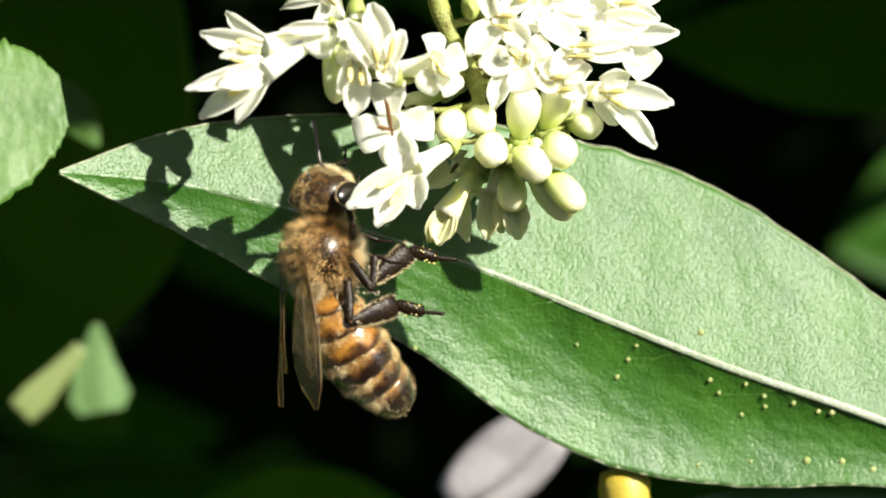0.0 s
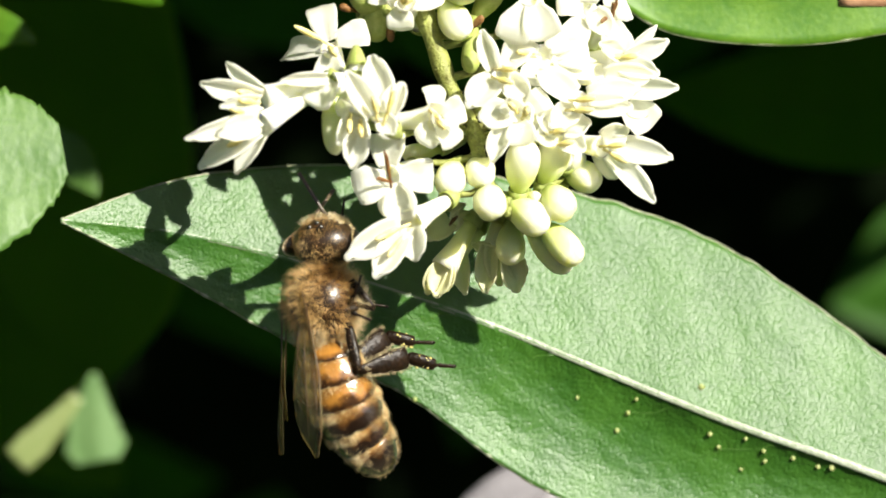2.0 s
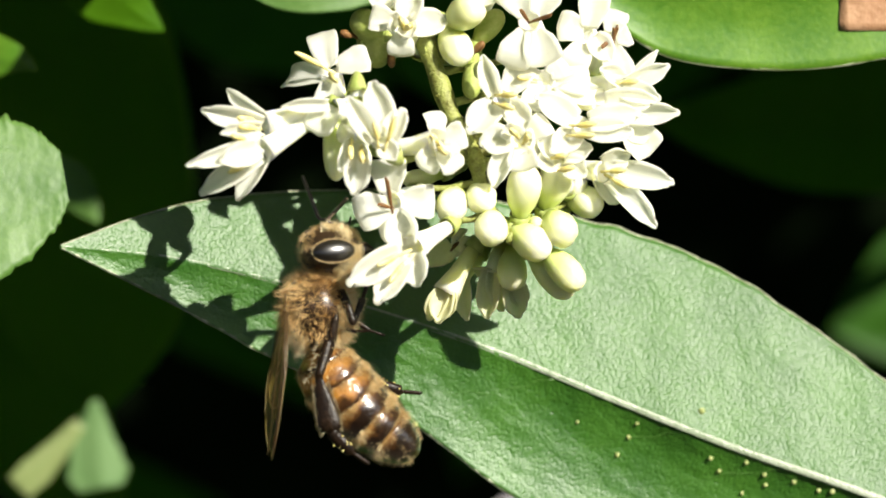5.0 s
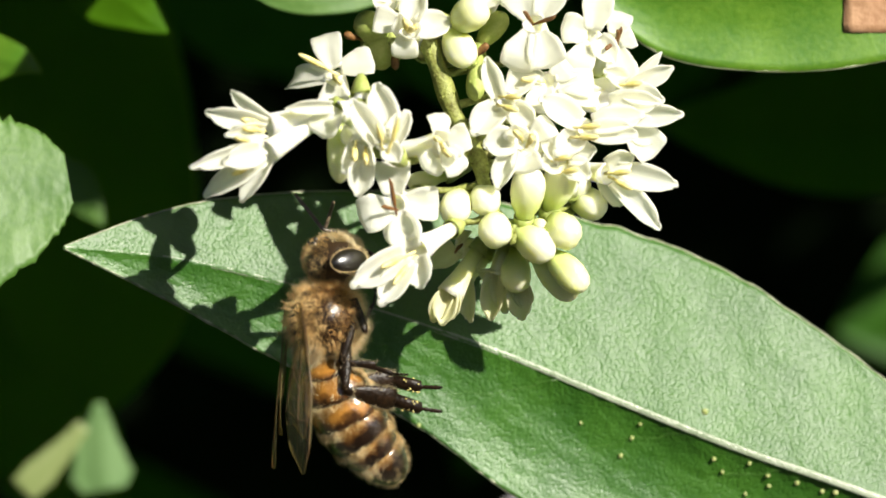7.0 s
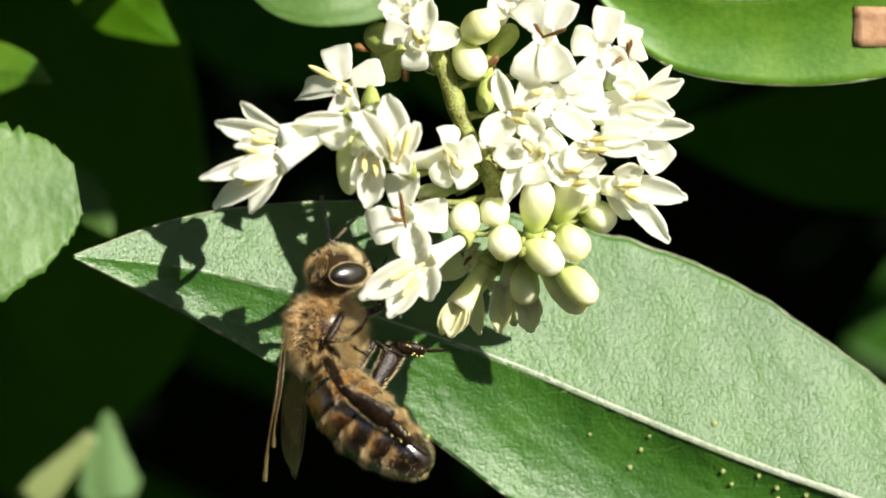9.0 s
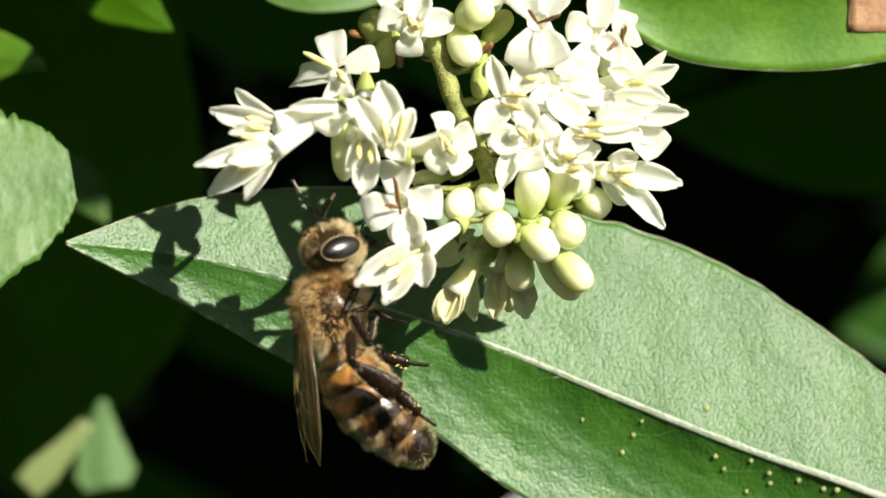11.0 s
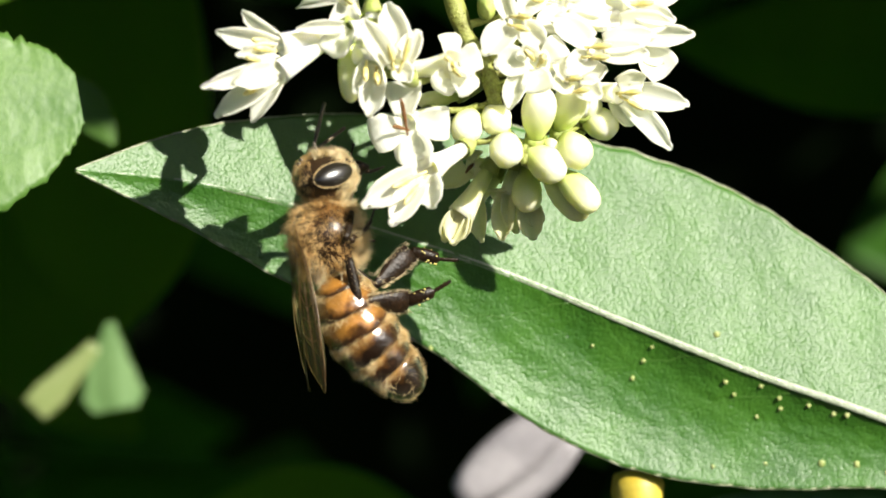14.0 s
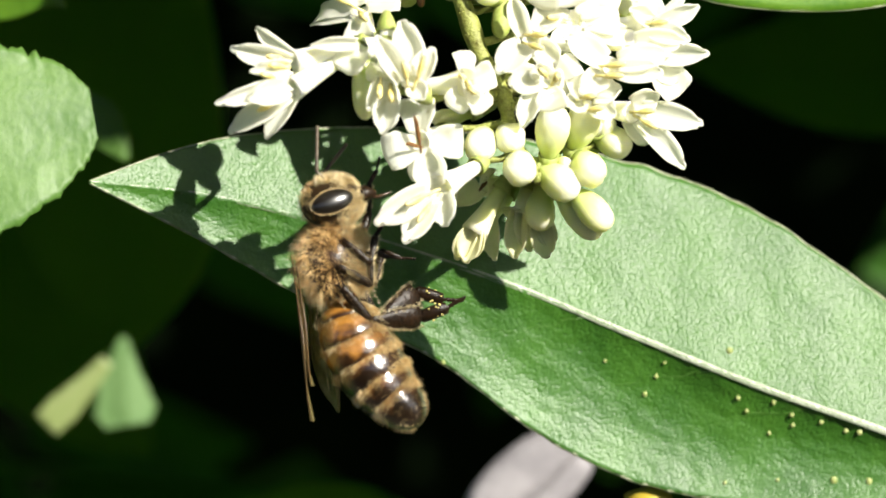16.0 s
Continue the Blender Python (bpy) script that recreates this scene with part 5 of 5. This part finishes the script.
def motions():
    body = [(0.0, -6.41, -3.94, -1.9, 25.0), (0.5, -6.29, -3.06, 9, 45.0), (1.0, -5.55, -2.88, 4.0, 72.0), (1.5, -6.24, -3.5, -2.1, 25.0), (2.0, -6.21, -3.76, -1.9, 25.0), (2.5, -6.56, -3.59, 2.0, 30.0),
            (3.0, -6.03, -3.26, -4.0, 45.0), (3.5, -5.82, -3.12, -5.1, 55.0), (4.0, -6.06, -3.47, 0.7, 45.0), (4.5, -6.91, -2.71, 0.1, 5.0), (5.0, -6.65, -2.76, 5.7, 5.0), (5.2, -6.68, -2.76, 4.5, 5.0),
            (7.3, -6.41, -3.21, 2.0, 27.0), (7.5, -6.41, -3.21, 2.2, 30.0), (8.0, -6.76, -2.29, -7.4, -10.0), (8.5, -6.97, -3.29, 5.7, -20.0), (11.0, -6.35, -2.76, -5.6, 10.0), (11.5, -6.94, -3.06, -9, 0.0),
            (12.0, -6.74, -2.65, -2.2, 5.0), (12.5, -6.65, -2.44, -7.4, 15.0), (13.0, -6.85, -3.12, -9, 10.0), (13.5, -6.94, -3.44, -9, 25.0), (14.0, -6.94, -3.06, -8.4, 12.0), (14.5, -6.97, -2.74, -5.7, 0.0),
            (15.0, -6.76, -2.91, -7.3, 15.0), (15.5, -7.09, -3.21, -9, -15.0), (16.0, -7.24, -3.5, -9, -15.0)]
    walk(bee, [(t, S @ bee_pose(r)) for t, *r in body])
    bend = [(0.0, 16.3), (0.5, 30), (1.0, -4), (1.5, 11.2), (2.0, 6.6), (2.5, 13.6), (3.0, -4.3), (3.5, -8), (4.0, 3.4), (4.5, 35.3), (5.0, 30.2), (5.2, 28.4), (7.3, 16.2), (7.5, 15.4), (8.0, 10.3), (8.5, 35.9), (11.0, 16.4),
            (11.5, 4.1), (12.0, 8.4), (12.5, 3.9), (13.0, -0.8), (13.5, 8.6), (14.0, 8.9), (14.5, 13.8), (15.0, 5.4), (15.5, 6.0), (16.0, 5.8)]
    walk(BEE["abdomen"], [(t, Matrix.Translation(WAIST * MM) @ pose(0, 0, 0, 0, -a)) for t, a in bend])
    nod = [(0.0, 15.0), (0.5, -20.0), (1.0, -12.0), (1.5, 43.0), (2.0, 43.0), (2.5, 42.0), (3.0, 15.0), (3.5, 5.0), (4.0, 15.0), (4.5, 10.0), (5.0, -5.0), (5.2, 0.0), (7.3, -2.0), (7.5, -5.0), (8.0, 10.0), (8.5, 35.0),
           (11.0, 0.0), (11.5, 40.0), (12.0, -5.0), (12.5, 5.0), (13.0, 0.0), (13.5, -25.0), (14.0, -2.0), (14.5, 20.0), (15.0, -15.0), (15.5, 23.0), (16.0, 10.0)]
    walk(BEE["head"], [(t, Matrix.Translation(NECK * MM) @ pose(0, 0, 0, 0, 0, a)) for t, a in nod])
    # the near feeler's tip, as a pixel of the camera's view
    feel = [(0.0, 560, 385), (0.5, 539, 354), (1.0, 504, 360), (1.5, 537, 320), (2.0, 527, 337), (2.5, 515, 353), (3.0, 546, 333), (3.5, 573, 312), (4.0, 590, 321), (4.5, 490, 350), (5.0, 539, 319), (7.5, 498, 321),
            (8.0, 511, 297), (8.5, 547, 313), (11.0, 500, 310), (11.5, 421, 363), (12.0, 515, 297), (12.5, 459, 323), (13.0, 557, 312), (13.5, 600, 340), (14.5, 494, 297), (15.0, 573, 339), (15.5, 490, 316), (16.0, 505, 307)]
    for k, feeler in enumerate(BEE["antennae"]):
        rows = []
        seat = feeler.matrix_basis.translation.copy()
        for t, a, b in feel:
            m = bee_pose(between(body, t)) @ Matrix.Translation(NECK * MM) @ pose(0, 0, 0, 0, 0, between(nod, t)[0])
            goal = at_pixel(a, b, 2.0) * MM if k == 0 else at_pixel(a + 75, b + 12, -1.0) * MM
            rows.append((t, along(seat / MM, m.inverted() @ goal - seat, (1, 0, 0))))
        walk(feeler, rows)
    # feet: the pixel of the camera's view that each one reaches for
    reach = {
        ("hind_leg", True): (1.7, [(0.0, 779, 688), (0.5, 706, 656), (1.0, 705, 656), (1.5, 815, 667), (2.0, 804, 689), (2.5, 758, 668), (3.0, 749, 676), (3.5, 724, 658), (4.0, 757, 682), (4.3, 700, 720), (4.5, 623, 811), (5.0, 644, 813), (5.3, 660, 800),
                                   (7.3, 779, 707), (7.5, 779, 707), (8.0, 764, 649), (8.5, 732, 791), (9.2, 740, 760), (11.0, 750, 745), (11.5, 767, 677), (12.0, 811, 612), (12.5, 802, 629), (13.0, 782, 655), (13.5, 773, 629),
                                   (14.5, 766, 639), (15.0, 770, 632), (15.5, 774, 615), (16.0, 773, 628)]),
        ("hind_leg", False): (-1.4, [(0.0, 803, 593), (0.5, 715, 640), (1.0, 700, 650), (1.5, 760, 650), (2.5, 745, 650), (3.5, 715, 640), (5.0, 740, 690), (7.5, 770, 660), (8.0, 813, 568), (8.5, 770, 600), (11.0, 740, 640), (12.5, 794, 634), (13.0, 774, 660), (13.5, 765, 634), (14.5, 790, 585), (15.0, 762, 638), (15.5, 766, 622), (16.0, 765, 634)]),
        ("middle_leg", True): (2.8, [(0.0, 717, 599), (0.5, 700, 560), (1.5, 680, 560), (3.0, 728, 580), (4.0, 732, 584), (5.0, 650, 580), (7.5, 720, 661), (8.0, 640, 540), (11.0, 690, 560), (11.5, 700, 580), (12.5, 670, 570), (13.0, 680, 600), (14.5, 640, 500), (16.0, 660, 560)]),
        ("middle_leg", False): (-1.2, [(0.0, 690, 560), (8.0, 690, 540), (16.0, 680, 560)]),
        ("front_leg", True): (2.8, [(0.0, 640, 440), (1.5, 650, 520), (4.0, 690, 528), (5.0, 655, 470), (8.0, 640, 470), (11.0, 660, 490), (12.0, 680, 520), (13.0, 635, 500), (16.0, 640, 470)]),
        ("front_leg", False): (0.0, [(0.0, 625, 378), (5.0, 625, 378), (8.0, 632, 372), (16.0, 628, 375)]),
    }
    for key, (w, rows) in reach.items():
        made = BEE["legs"][key]
        out = ([], [], [])
        for t, a, b in rows:
            down = b > 740
            pole = {"hind_leg": (-0.6, -0.5, -0.8) if not down else (-1, -0.6, 0.3), "middle_leg": (-0.2, -0.2, -1), "front_leg": (0.2, -0.3, -1)}[key[0]]
            way = {"hind_leg": (0.9, 0.1, -0.25) if not down else (0.7, 0, -0.7), "middle_leg": (0.8, 0, -0.3), "front_leg": (0.5, 0, 0.8)}[key[0]]
            if key == ("hind_leg", True) and t > 12.4:
                way = (0.85, 0, 0.3)
            for lot, m in zip(out, limb(made, at_pixel(a, b, w + (2.9 if down else 0)), bee_pose(between(body, t)), pole, way)):
                lot.append((t, m))
        for ob, lot in zip(made[:3], out):
            if lot[-1][0] < 16:
                lot.append((16.0, lot[-1][1]))
            walk(ob, lot)
    # the large leaf sways a little
    sway = [(0.0, -0.1, -0.14), (0.5, 0.0, -0.05), (1.0, -0.05, 0.03), (1.5, 0.0, 0.0), (2.0, 0.07, -0.1), (2.5, 0.01, 0.11), (3.0, -0.04, -0.09), (3.5, -0.07, -0.04), (4.0, -0.07, -0.01), (4.5, 0.05, -0.07), (5.0, -0.02, -0.05),
            (7.5, -0.08, 0.01), (8.0, -0.2, -0.1), (8.5, 0.01, 0.05), (11.0, -0.17, 0.11), (11.5, -0.12, -0.18), (12.0, -0.09, 0.02), (12.5, 0.18, -0.14), (13.0, 0.12, -0.04), (13.5, -0.03, -0.04), (14.0, -0.02, -0.15),
            (14.5, 0.02, 0.12), (15.0, 0.01, -0.07), (15.5, -0.06, 0.14), (16.0, 0.01, 0.04)]
    walk(main_leaf, [(t, S @ Matrix.Translation((main_base + Vector((x, 0, z))) * MM)) for t, x, z in sway])


motions()
